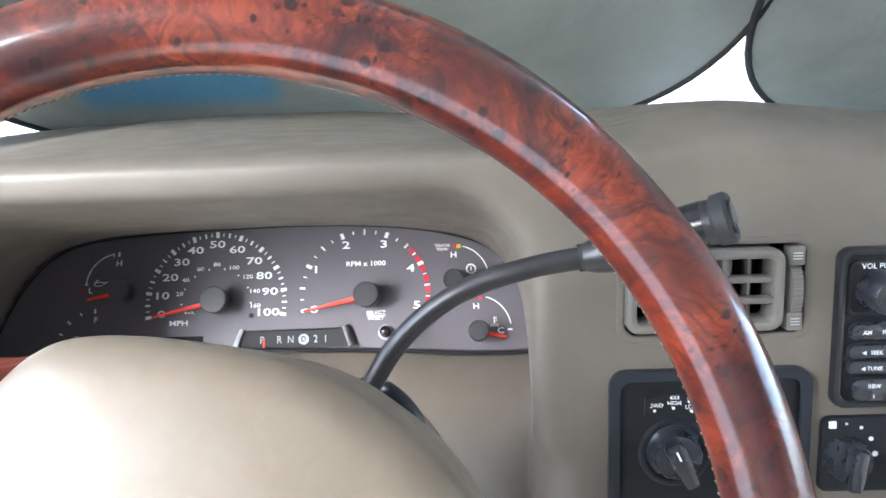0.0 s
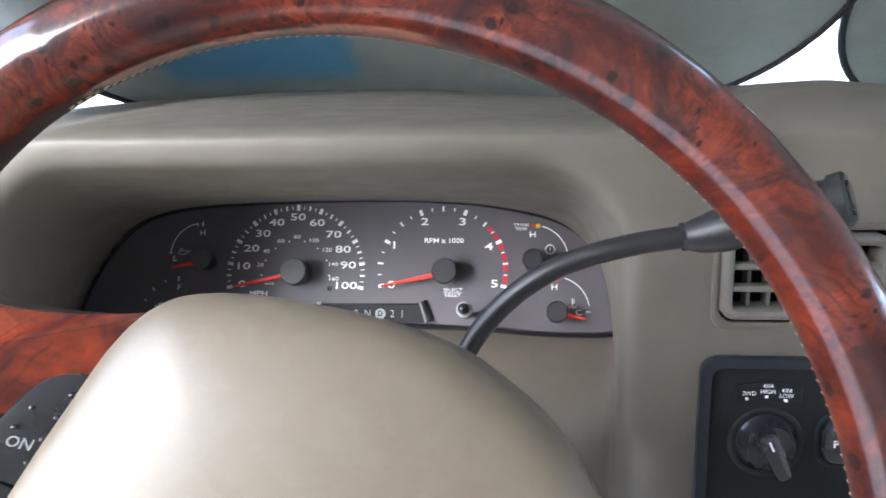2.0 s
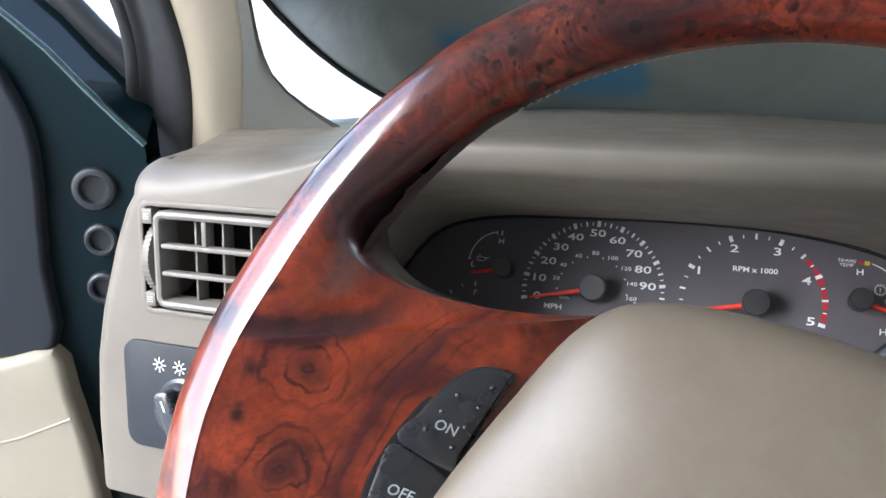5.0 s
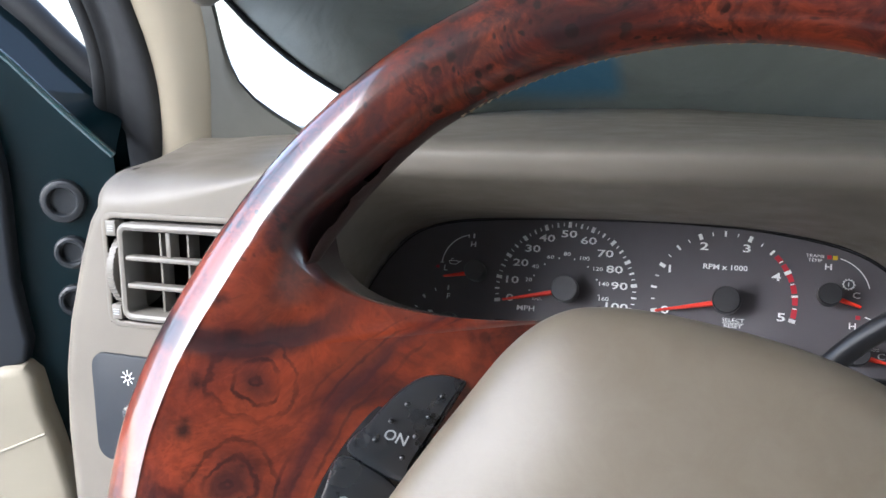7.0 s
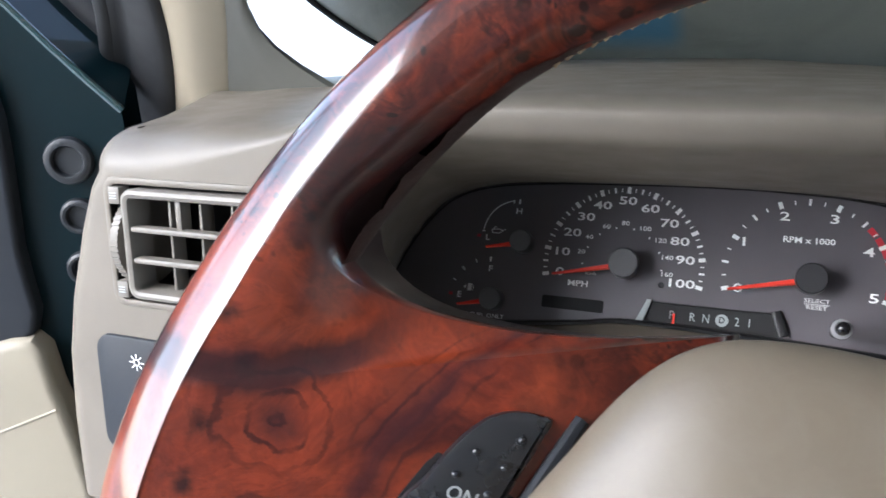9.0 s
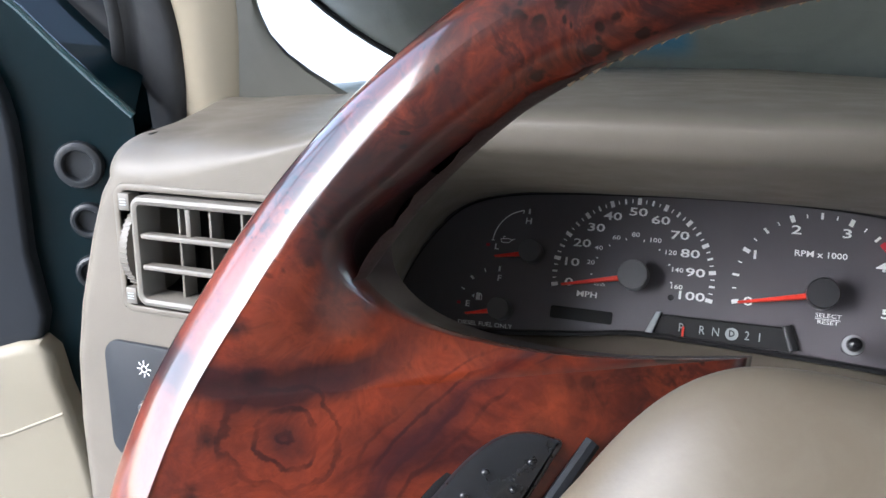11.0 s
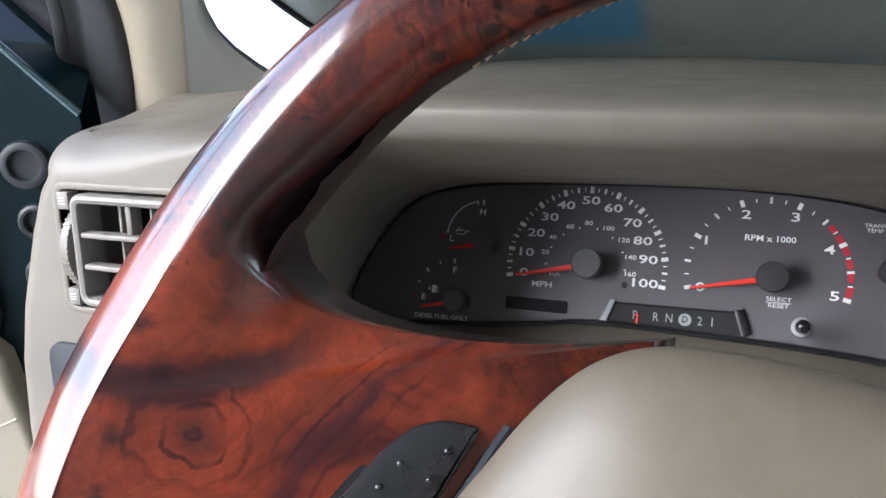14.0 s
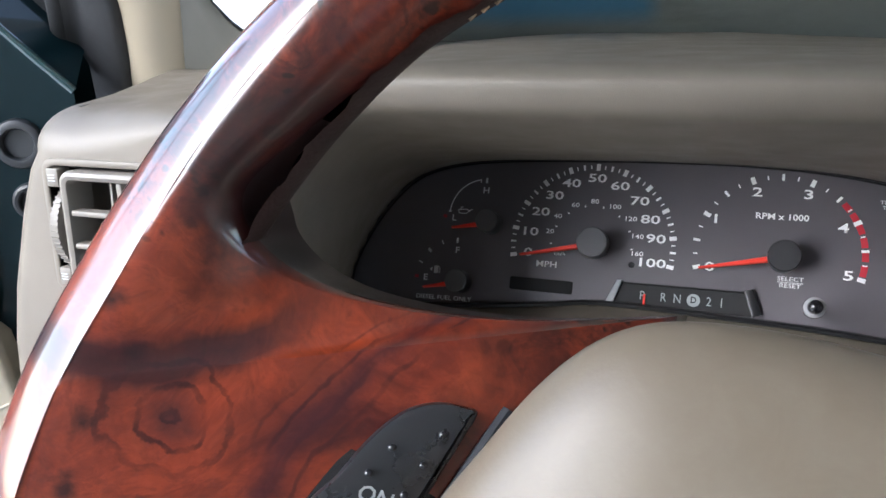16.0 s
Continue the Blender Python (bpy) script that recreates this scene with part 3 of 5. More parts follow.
def frame_duct(w, h):
    bm = bmesh.new()
    rings = [[bm.verts.new((sx * w / 2, sy * h / 2, z)) for sx, sy in ((1, 1), (-1, 1), (-1, -1), (1, -1))] for z in (0.0, -0.07)]
    for i in range(4):
        j = (i + 1) % 4
        bm.faces.new((rings[0][i], rings[0][j], rings[1][j], rings[1][i]))
    bm.faces.new(rings[1])
    return bm


vent(front_at(VENT_L[0], VENT_L[1]), VENT_L[2], VENT_L[3], 2, 3, -1, "grey-beige dashboard air vent with serrated thumb wheel")
vent(front_at(VENT_C[0], VENT_C[1]), VENT_C[2], VENT_C[3], 2, 6, 1, "grey-beige air vent beside the radio")

# ---------------------------------------------------------------- instrument cluster
cluster = thing("instrument_cluster", "black oval gauge cluster with white numerals and red needles", "gauge cluster", FACE_AT)
part("gauge_face", plate(CLUSTER, -0.003, 0.0), FACE, cluster)
ring3 = [(u, v, 0.004) for u, v in CLUSTER]
part("bezel", tube(ring3, 0.0020, 8, closed=True), BLACK, cluster)
inner = [(0.043 + (u - 0.043) * 0.985, 0.004 + (v - 0.004) * 0.965, 0.0008) for u, v in CLUSTER]
part("inner_step", tube(inner, 0.0007, 6, closed=True), BLACK, cluster)



def dial_ticks(cu, cv, r, step, marks, parent, material=None):
    """Tick marks round a dial: (position in steps from the top, length, thickness)."""
    for k, length, thick in marks:
        a = k * step
        m = Matrix.Translation((cu + r * math.sin(a), cv + r * math.cos(a), 0.0004)) @ Matrix.Rotation(-a, 4, "Z")
        part("tick", box((thick, length, 0.0005)), material or WHITE, parent, smooth=False, m=m)


def arc(cu, cv, r, a0, a1, width, parent, material, n=24, name="arc"):
    """A printed band from angle a0 to a1, in degrees clockwise from the top."""
    pts = [[(cu + q * math.sin(radians(a)), cv + q * math.cos(radians(a)), 0.0005) for a in np.linspace(a0, a1, n)] for q in (r - width / 2, r + width / 2)]
    return part(name, grid(pts), material, parent, smooth=False)


def pointer(hub, tip, radius, parent, cap, h=0.024, reach=0.95):
    """A needle on a raised round hub."""
    hub, tip = Vector((*hub, 0)), Vector((*tip, 0))
    along = (tip - hub).normalized()
    across = Vector((-along.y, along.x, 0))
    bm = bmesh.new()
    z0, z1 = 0.0125, 0.0155
    root, end = hub + along * radius * 0.5, hub + (tip - hub) * reach
    lo = [bm.verts.new((root + across * s * 0.0024 + Vector((0, 0, z)))) for s, z in ((-1, z0), (1, z0), (0.6, z1), (-0.6, z1))]
    hi = [bm.verts.new((end + across * s * 0.0010 + Vector((0, 0, z)))) for s, z in ((-1, z0 - 0.001), (1, z0 - 0.001), (0.6, z1 - 0.0015), (-0.6, z1 - 0.0015))]
    for i in range(4):
        j = (i + 1) % 4
        bm.faces.new((lo[i], lo[j], hi[j], hi[i]))
    bm.faces.new(lo), bm.faces.new(hi)
    needle = part("needle", bm, NEEDLE, parent, "orange-red needle", smooth=False)
    body = lathe([(radius * 0.5, 0), (radius * 0.5, 0.009), (radius * 0.97, 0.010), (radius, 0.012), (radius, h - 0.0022)], 36, m=Matrix.Translation(hub))
    part("hub_skirt", body, BLACK, needle, "black skirt")
    part("needle_hub", lathe([(radius, h - 0.0022), (radius, h - 0.0010), (radius * 0.93, h), (0, h)], 36, m=Matrix.Translation(hub)), cap, needle)


TICK = radians(20.28)
marks = [(k - 5, 0.0052, 0.0030) for k in range(11)]
marks += [(k * 0.25 - 5, 0.0042 if k % 2 == 0 else 0.0030, 0.0016 if k % 2 == 0 else 0.0008) for k in range(41) if k % 4]
dial_ticks(0, 0, 0.0600, TICK, marks, cluster)
for body, u, v in (("0", -0.0475, -0.0094), ("10", -0.0481, 0.0068), ("20", -0.0409, 0.0228), ("30", -0.0314, 0.0362), ("40", -0.0192, 0.0464), ("50", 0.0, 0.0512),
                   ("60", 0.0176, 0.046), ("70", 0.0330, 0.0354), ("80", 0.0420, 0.022), ("90", 0.0472, 0.0079), ("100", 0.0452, -0.0102)):
    lettering(body, 0.0090, (u, v, 0.0006), cluster, stretch=1.62, bold=0.018, name="numeral")
for body, u, v in (("20", -0.0321, 0.0081), ("40", -0.0272, 0.0203), ("60", -0.0145, 0.0297), ("80", 0.0, 0.0333), ("100", 0.0152, 0.0301), ("120", 0.0275, 0.0217), ("140", 0.0337, 0.0088), ("160", 0.0345, -0.0041)):
    lettering(body, 0.0050, (u, v, 0.0006), cluster, stretch=1.3, bold=0.010, name="numeral")
dial_ticks(0, -0.0006, 0.0305, radians(26), [(k - 3.5, 0.0016, 0.0009) for k in range(8)], cluster)
lettering("MPH", 0.0064, (-0.0321, -0.0176, 0.0006), cluster, stretch=1.3, bold=0.022)
lettering("km/h", 0.0036, (-0.0229, -0.0086, 0.0006), cluster, stretch=1.2)
pointer((0.0045, -0.0008), (-0.0535, -0.0135), 0.0113, cluster, HUBCAP)
part("display_window", plate(rounded(0.049, 0.0098, 0.0015, 4, -0.0348, -0.034), 0.0, 0.0008, 0.0003), LCD, cluster, "unlit odometer window")

part("light_sensor", lathe([(0.0023, 0.0), (0.0023, 0.0006), (0.0016, 0.0004), (0, 0.0003)], 20, m=Matrix.Translation((0.0315, -0.0125, 0))), BLACK, cluster, "small dark sensor dot")

# tachometer
STEP = radians(41.78)
TU, TV, TR = 0.1302, 0.0038, 0.0548
marks = [(k - 2.5, 0.0052, 0.0030) for k in range(6)] + [(k - 2.0, 0.0048, 0.0018) for k in range(5)] + [(k * 0.5 - 2.25, 0.0030, 0.0009) for k in range(10)]
dial_ticks(TU, TV, TR, STEP, marks, cluster)
for k, (a0, a1) in enumerate(((46, 53), (55, 62), (64, 71), (74, 81), (83, 91), (94, 102))):
    arc(TU, TV, TR, a0, a1, 0.0042, cluster, RED, 6, "red_band")
for body, u, v in (("0", 0.086, -0.0092), ("1", 0.0875, 0.0258), ("2", 0.114, 0.0468), ("3", 0.1473, 0.0467), ("4", 0.1705, 0.0247), ("5", 0.1754, -0.0078)):
    lettering(body, 0.0092, (u, v, 0.0006), cluster, stretch=1.58, bold=0.018, name="numeral")
lettering("RPM x 1000", 0.0062, (0.1312, 0.030, 0.0006), cluster, stretch=1.14, bold=0.022)
pointer((0.1338, 0.0), (0.0762, -0.0123), 0.0108, cluster, HUBDARK)
lettering("SELECT", 0.0042, (0.1396, -0.0132, 0.0006), cluster, stretch=1.25)
lettering("RESET", 0.0042, (0.1396, -0.0180, 0.0006), cluster, stretch=1.25)
part("rule", box((0.0165, 0.0004, 0.0004), (0.1396, -0.0156, 0.0005)), WHITE, cluster, smooth=False)

# oil and fuel
arc(-0.0872, 0.0178, 0.0282, -89, -10, 0.0009, cluster, WHITE, 24, "oil_arc")
for u, v, w, h in ((-0.0874, 0.0452, 0.0016, 0.0042), (-0.0922, 0.0447, 0.0008, 0.0030), (-0.1153, 0.0187, 0.0028, 0.0008)):
    part("tick", box((w, h, 0.0004), (u, v, 0.0005)), WHITE, cluster, smooth=False)
lettering("H", 0.0070, (-0.0870, 0.0370, 0.0006), cluster, stretch=1.15, bold=0.018)
lettering("L", 0.0070, (-0.1113, 0.0134, 0.0006), cluster, stretch=1.15, bold=0.018)
part("red_dot", box((0.003, 0.0022, 0.0004), (-0.119, 0.0145, 0.0005)), RED, cluster, smooth=False)
bm = tube([(-0.1085, 0.0205, 0.0006), (-0.1075, 0.0176, 0.0006), (-0.1015, 0.0176, 0.0006), (-0.0985, 0.0204, 0.0006), (-0.0965, 0.0210, 0.0006)], 0.00035, 4)
tube([(-0.1085, 0.0205, 0.0006), (-0.1015, 0.0210, 0.0006), (-0.0985, 0.0196, 0.0006)], 0.00035, 4, bm)
tube([(-0.1065, 0.0208, 0.0006), (-0.1065, 0.0226, 0.0006), (-0.1045, 0.0226, 0.0006)], 0.00035, 4, bm)
part("oil_can_symbol", bm, WHITE, cluster, smooth=False)
pointer((-0.0768, 0.0095), (-0.1095, 0.0036), 0.0089, cluster, HUBCAP)
for u, v, a, w, h in ((-0.1061, -0.0046, 0, 0.0016, 0.0042), (-0.1183, -0.0071, 25, 0.0008, 0.003), (-0.1285, -0.0142, 45, 0.0020, 0.0036), (-0.1351, -0.0242, 65, 0.0008, 0.0034)):
    part("tick", box((w, h, 0.0004), (u, v, 0.0005), turn=Matrix.Rotation(radians(a), 4, "Z")), WHITE, cluster, smooth=False)
lettering("F", 0.0070, (-0.1052, -0.0126, 0.0006), cluster, stretch=1.15, bold=0.018)
lettering("E", 0.0070, (-0.1295, -0.0364, 0.0006), cluster, stretch=1.15, bold=0.018)
part("red_dot", box((0.003, 0.0022, 0.0004), (-0.1372, -0.0361, 0.0005)), RED, cluster, smooth=False)
bm = box((0.0034, 0.006, 0.0004), (-0.1212, -0.0293, 0.0005))
tube([(-0.1195, -0.0265, 0.0006), (-0.1180, -0.0285, 0.0006), (-0.1180, -0.032, 0.0006), (-0.1195, -0.031, 0.0006)], 0.0003, 4, bm)
a, b, c = [bm.verts.new(q) for q in ((-0.1268, -0.0293, 0.0006), (-0.1245, -0.0276, 0.0006), (-0.1245, -0.0310, 0.0006))]
bm.faces.new((a, b, c))
part("fuel_pump_symbol", bm, WHITE, cluster, smooth=False)
pointer((-0.0958, -0.0385), (-0.1275, -0.0455), 0.0089, cluster, HUBCAP)
lettering("DIESEL FUEL ONLY", 0.0050, (-0.1122, -0.0515, 0.0006), cluster, stretch=1.12, bold=0.004, turn=1.5)

# gearbox and coolant temperature
arc(0.2082, 0.0140, 0.0300, 16, 78, 0.0009, cluster, WHITE, 24, "trans_arc")
part("red_block", box((0.0032, 0.0030, 0.0004), (0.2086, 0.0435, 0.0005)), RED, cluster, smooth=False)
part("yellow_block", box((0.0036, 0.0034, 0.0004), (0.2128, 0.0432, 0.0005)), YELLOW, cluster, smooth=False)
lettering("TRANS", 0.0038, (0.1983, 0.0440, 0.0006), cluster, stretch=1.15)
lettering("TEMP", 0.0038, (0.1983, 0.0404, 0.0006), cluster, stretch=1.15)
lettering("H", 0.0070, (0.2081, 0.0354, 0.0006), cluster, stretch=1.15, bold=0.018)
lettering("C", 0.0070, (0.2285, 0.0140, 0.0006), cluster, stretch=1.15, bold=0.018)
bm = tube([(0.2229 + 0.0036 * math.cos(a), 0.0226 + 0.0036 * math.sin(a), 0.0006) for a in np.linspace(0, 2 * math.pi, 20, endpoint=False)], 0.00035, 4, closed=True)
for a in np.linspace(0, 2 * math.pi, 12, endpoint=False):
    box((0.0010, 0.0010, 0.0004), (0.2229 + 0.0042 * math.cos(a), 0.0226 + 0.0042 * math.sin(a), 0.0005), 0, bm, Matrix.Rotation(a, 4, "Z"))
part("gear_symbol", bm, WHITE, cluster, smooth=False)
part("gear_stem", box((0.0008, 0.0034, 0.0004), (0.2229, 0.0226, 0.0005)), WHITE, cluster, smooth=False)
pointer((0.2078, 0.0106), (0.2315, 0.0030), 0.0086, cluster, HUBDARK)
arc(0.2268, -0.0300, 0.0288, 16, 82, 0.0009, cluster, WHITE, 24, "coolant_arc")
lettering("H", 0.0070, (0.2263, -0.0103, 0.0006), cluster, stretch=1.15, bold=0.018)
lettering("C", 0.0070, (0.2466, -0.0318, 0.0006), cluster, stretch=1.15, bold=0.018)
part("tick", box((0.0042, 0.0016, 0.0004), (0.2546, -0.0309, 0.0005)), WHITE, cluster, smooth=False)
part("red_block", box((0.0032, 0.0030, 0.0004), (0.2300, -0.0030, 0.0005)), RED, cluster, smooth=False)
bm = box((0.0009, 0.0060, 0.0004), (0.2413, -0.0225, 0.0005))
for k in range(3):
    box((0.0022, 0.0006, 0.0004), (0.2424, -0.0203 - 0.0016 * k, 0.0005), 0, bm)
for k in range(2):
    tube([(0.2378 + 0.0012 * q, -0.0262 - 0.0014 * k + 0.0004 * (-1) ** q, 0.0006) for q in range(7)], 0.00025, 4, bm)
part("thermometer_symbol", bm, WHITE, cluster, smooth=False)
pointer((0.2276, -0.0333), (0.2520, -0.0385), 0.0086, cluster, HUBDARK)

# gear window, its letters and the trip knob
win = [(0.0175, -0.0420), (0.0255, -0.0262), (0.1115, -0.0255), (0.1190, -0.0420)]
part("gear_window", plate(win, 0.0, 0.0006), LCD, cluster, "unlit gear indicator window")
rim3 = [(u, v, 0.0012) for u, v in win]
bm = tube(rim3[1:3], 0.0006, 6)
part("window_edge", bm, BLACK, cluster)
part("window_cheek", plate([(0.0150, -0.0422), (0.0225, -0.0245), (0.0262, -0.0245), (0.0205, -0.0422)], 0.0, 0.0042, 0.0008), GREYPRINT, cluster, "light grey moulded edge")
part("window_cheek", plate([(0.1165, -0.0422), (0.1105, -0.0245), (0.1165, -0.0225), (0.1230, -0.0400)], 0.0, 0.0042, 0.0008), BLACK, cluster)
for body, u in (("P", 0.0412), ("R", 0.0562), ("N", 0.0660), ("2", 0.0877), ("1", 0.0962)):
    lettering(body, 0.0092, (u, -0.0345, 0.0010), cluster, GREYPRINT, stretch=0.82, name="gear_letter")
part("gear_disc", lathe([(0.0046, 0), (0.0046, 0.0010), (0, 0.0010)], 24, m=Matrix.Translation((0.0772, -0.0343, 0))), GREYPRINT, cluster)
lettering("D", 0.0066, (0.0772, -0.0343, 0.0014), cluster, LCD, stretch=0.9, bold=0.02, name="gear_letter")
part("gear_pointer", box((0.0016, 0.0080, 0.0008), (0.0430, -0.0372, 0.0016)), NEEDLE, cluster, smooth=False)
knob_at = Matrix.Translation((0.1525, -0.0345, 0))
knob = part("trip_knob", lathe([(0.0034, -0.002), (0.0032, 0.030), (0.0046, 0.033), (0.0046, 0.049), (0.0040, 0.0520), (0.0022, 0.0535), (0, 0.054)], 28, m=knob_at), GLOSS, cluster, "glossy black trip reset knob")
part("knob_collar", lathe([(0.0046, 0.032), (0.0064, 0.034), (0.0070, 0.0390), (0.0066, 0.0430), (0.0047, 0.0445)], 28, m=knob_at), CHROME, knob, "greyish clear collar")

# ---------------------------------------------------------------- steering wheel
wheel = thing("steering_wheel", "glossy red burl wood steering wheel with tan airbag cover", "steering wheel", WHEEL_AT)
RIM = 0.1815


def along_rim(a, table):
    """A value at angle a (degrees) round the rim from (angle, value) pairs."""
    return float(np.interp(a % 360, [q[0] for q in table], [q[1] for q in table]))


TUBE_R = [(0, 0.0130), (40, 0.0133), (58, 0.0150), (75, 0.0163), (100, 0.0168), (135, 0.0168), (150, 0.0168), (170, 0.0166), (190, 0.0168), (215, 0.0166), (240, 0.0163), (290, 0.0140), (360, 0.0130)]
LIFT = [(0, 0.0), (134, 0.0), (142, 0.0006), (150, 0.0022), (158, 0.0055), (166, 0.0105), (174, 0.0140), (188, 0.0165), (202, 0.0120), (216, 0.0040), (232, 0.0), (360, 0.0)]

CREST_IN = [(0, 0.0), (126, 0.0), (140, 0.003), (155, 0.0065), (200, 0.0065), (218, 0.003), (232, 0.0), (360, 0.0)]


def rim_point(a, b, extra=0.0):
    """A place on the rim: a along the ring, b round the tube (0 outwards, 90 towards the driver), in degrees."""
    r = along_rim(a, TUBE_R) + extra
    ca, sa, cb, sb = math.cos(radians(a)), math.sin(radians(a)), math.cos(radians(b)), math.sin(radians(b))
    inset = along_rim(a, CREST_IN)
    far = RIM - inset + (r + (inset if cb > 0 else 0)) * cb
    return (far * ca, far * sa, r * sb + along_rim(a, LIFT))


def rim_strip(b0, b1, extra=0.0, n=300, k=36):
    """A strip round the rim; edges may vary along the ring."""
    rows = []
    for t in np.linspace(0, 1, k):
        rows.append([rim_point(a, b0(a) + (b1(a) - b0(a)) * t, extra) for a in np.linspace(0, 360, n)])
    return grid(rows)


def panelled(a):
    """1 where the left spoke's panel takes over the inner half of the rim."""
    return float(ease((a % 360 - 117) / 5) * ease((237 - a % 360) / 5))


def inner_edge(a):
    """Where wood meets leather on the inner side."""
    a %= 360
    ragged = 2.5 * math.sin(a * 0.9) + 1.8 * math.sin(a * 2.3 + 1)
    return 187 - 14 * float(ease((a - 112) / 14) * ease((260 - a) / 20)) + ragged * float(ease((a - 108) / 10) * ease((260 - a) / 20))


def wood_edge(a):
    return inner_edge(a) + (91 - inner_edge(a)) * panelled(a)


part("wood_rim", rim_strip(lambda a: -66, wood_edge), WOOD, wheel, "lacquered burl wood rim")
part("leather_grip", rim_strip(lambda a: inner_edge(a) - 4, lambda a: 298, -0.0005), LEATHER, wheel, "dark leather back of the rim")
bm = bmesh.new()
for a in np.linspace(-40, 121, 132):
    m = Matrix.Translation(rim_point(a, 191, -0.0005)) @ Matrix.Rotation(radians(a + 20), 4, "Z")
    bmesh.ops.create_cube(bm, size=1, matrix=m @ Matrix.Diagonal((0.0008, 0.0021, 0.0008, 1)))
stitches = part("stitching", bm, THREAD, wheel, "tan stitching", smooth=False)

# spokes: a straight wooden dish that runs into the round of the rim
HOLE_EDGE = [(-0.0760, 0.1465), (-0.0885, 0.1402), (-0.1000, 0.1318), (-0.1108, 0.1226), (-0.1205, 0.1132), (-0.1295, 0.1048), (-0.1362, 0.0975), (-0.1385, 0.0910), (-0.1368, 0.0845), (-0.1310, 0.0783), (-0.1215, 0.0740), (-0.1085, 0.0716), (-0.0930, 0.0706), (-0.0740, 0.0714), (-0.0540, 0.0742), (-0.0380, 0.0770)]


def dish(u, v):
    """The plane of the spoke's dish."""
    return -0.017 - 0.58 * (u + 0.0967) - 0.20 * (v - 0.0373)


def spoke_height(u, v):
    """The dish and the round of the rim, joined by a soft fillet."""
    a, r = math.degrees(math.atan2(v, u)) % 360, math.hypot(u, v)
    t, up = along_rim(a, TUBE_R), along_rim(a, LIFT)
    crest = RIM - along_rim(a, CREST_IN)
    x = max(0.0, (crest - r) / t)
    tube_h = up + (t * math.sqrt(max(0.0, 1 - x * x)) if x < 0.97 else t * 0.243 - t * 4.0 * (x - 0.97)) - 0.0002
    flat, cap = dish(u, v), up + t + 0.0005
    h = max(0.012 - abs(cap - flat), 0.0) / 0.012
    flat = min(cap, flat) - h * h * 0.003
    k = 0.016
    h = max(k - abs(tube_h - flat), 0.0) / k
    return max(tube_h, flat) + h * h * k * 0.25 * float(ease((a - 122) / 12) * ease((232 - a) / 10)) * (1 - float(ease((r - crest + 0.014) / 0.014)))


def mirror(p, deg):
    a = 2 * radians(deg)
    return (p[0] * math.cos(a) + p[1] * math.sin(a), p[0] * math.sin(a) - p[1] * math.cos(a))


def spoke_edges():
    """The outer arc on the crown of the rim and the inner line round opening and hub, point for point."""
    n = 104
    up = smooth_curve([(x, y, 0) for x, y in HOLE_EDGE], n)
    low = [Vector((*mirror((p.x, p.y), 177), 0)) for p in up][::-1]
    hub = [up[-1] + (low[0] - up[-1]) * k for k in np.linspace(0, 1, 22)[1:-1]]
    inner = up + hub + low
    share = np.interp(np.linspace(0, 1, n), [0, 0.467, 1], [0, 0.245, 0.40])
    angles = 118 + 118 * np.concatenate([share, np.linspace(0.40, 0.60, 22)[1:-1], 1 - share[::-1]])
    crest = [RIM - along_rim(a, CREST_IN) for a in angles]
    return [Vector((c * math.cos(radians(a)), c * math.sin(radians(a)), 0)) for c, a in zip(crest, angles)], inner


def spoke(flip=None):
    outer, inner = spoke_edges()
    steps = 0.5 - 0.5 * np.cos(np.linspace(0, math.pi, 72))
    flat = np.array([[tuple(o + (i - o) * q) for q in steps] for o, i in zip(outer, inner)])
    high = np.array([[spoke_height(p[0], p[1]) for p in row] for row in flat])
    for _ in range(90):
        even = high.copy()
        even[1:-1, 3:-1] = 0.25 * (high[:-2, 3:-1] + high[2:, 3:-1] + high[1:-1, 2:-2] + high[1:-1, 4:])
        even[1:-1, -1] = 0.5 * (high[:-2, -1] + high[2:, -1])
        high = even
    rows = []
    for row, tops, i in zip(flat, high, inner):
        made = []
        for p, h in zip(row, tops):
            near = math.hypot(p[0] - i.x, p[1] - i.y)
            drop = 0.0055 * (1 - math.sqrt(max(0.0, 1 - (1 - min(near / 0.0055, 1)) ** 2)))
            x, y = (p[0], p[1]) if flip is None else mirror((p[0], p[1]), flip)
            made.append((x, y, h - drop))
        rows.append(made)
    return grid(rows), rows


bm, sheet_rows = spoke()
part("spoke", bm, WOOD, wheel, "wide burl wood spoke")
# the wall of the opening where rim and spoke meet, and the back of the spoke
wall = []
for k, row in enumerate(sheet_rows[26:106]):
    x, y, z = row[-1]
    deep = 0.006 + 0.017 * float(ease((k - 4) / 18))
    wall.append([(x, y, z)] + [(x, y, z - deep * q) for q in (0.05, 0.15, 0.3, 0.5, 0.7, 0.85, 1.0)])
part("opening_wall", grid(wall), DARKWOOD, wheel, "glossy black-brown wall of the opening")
part("spoke", spoke(58)[0], WOOD, wheel, "wide burl wood spoke")

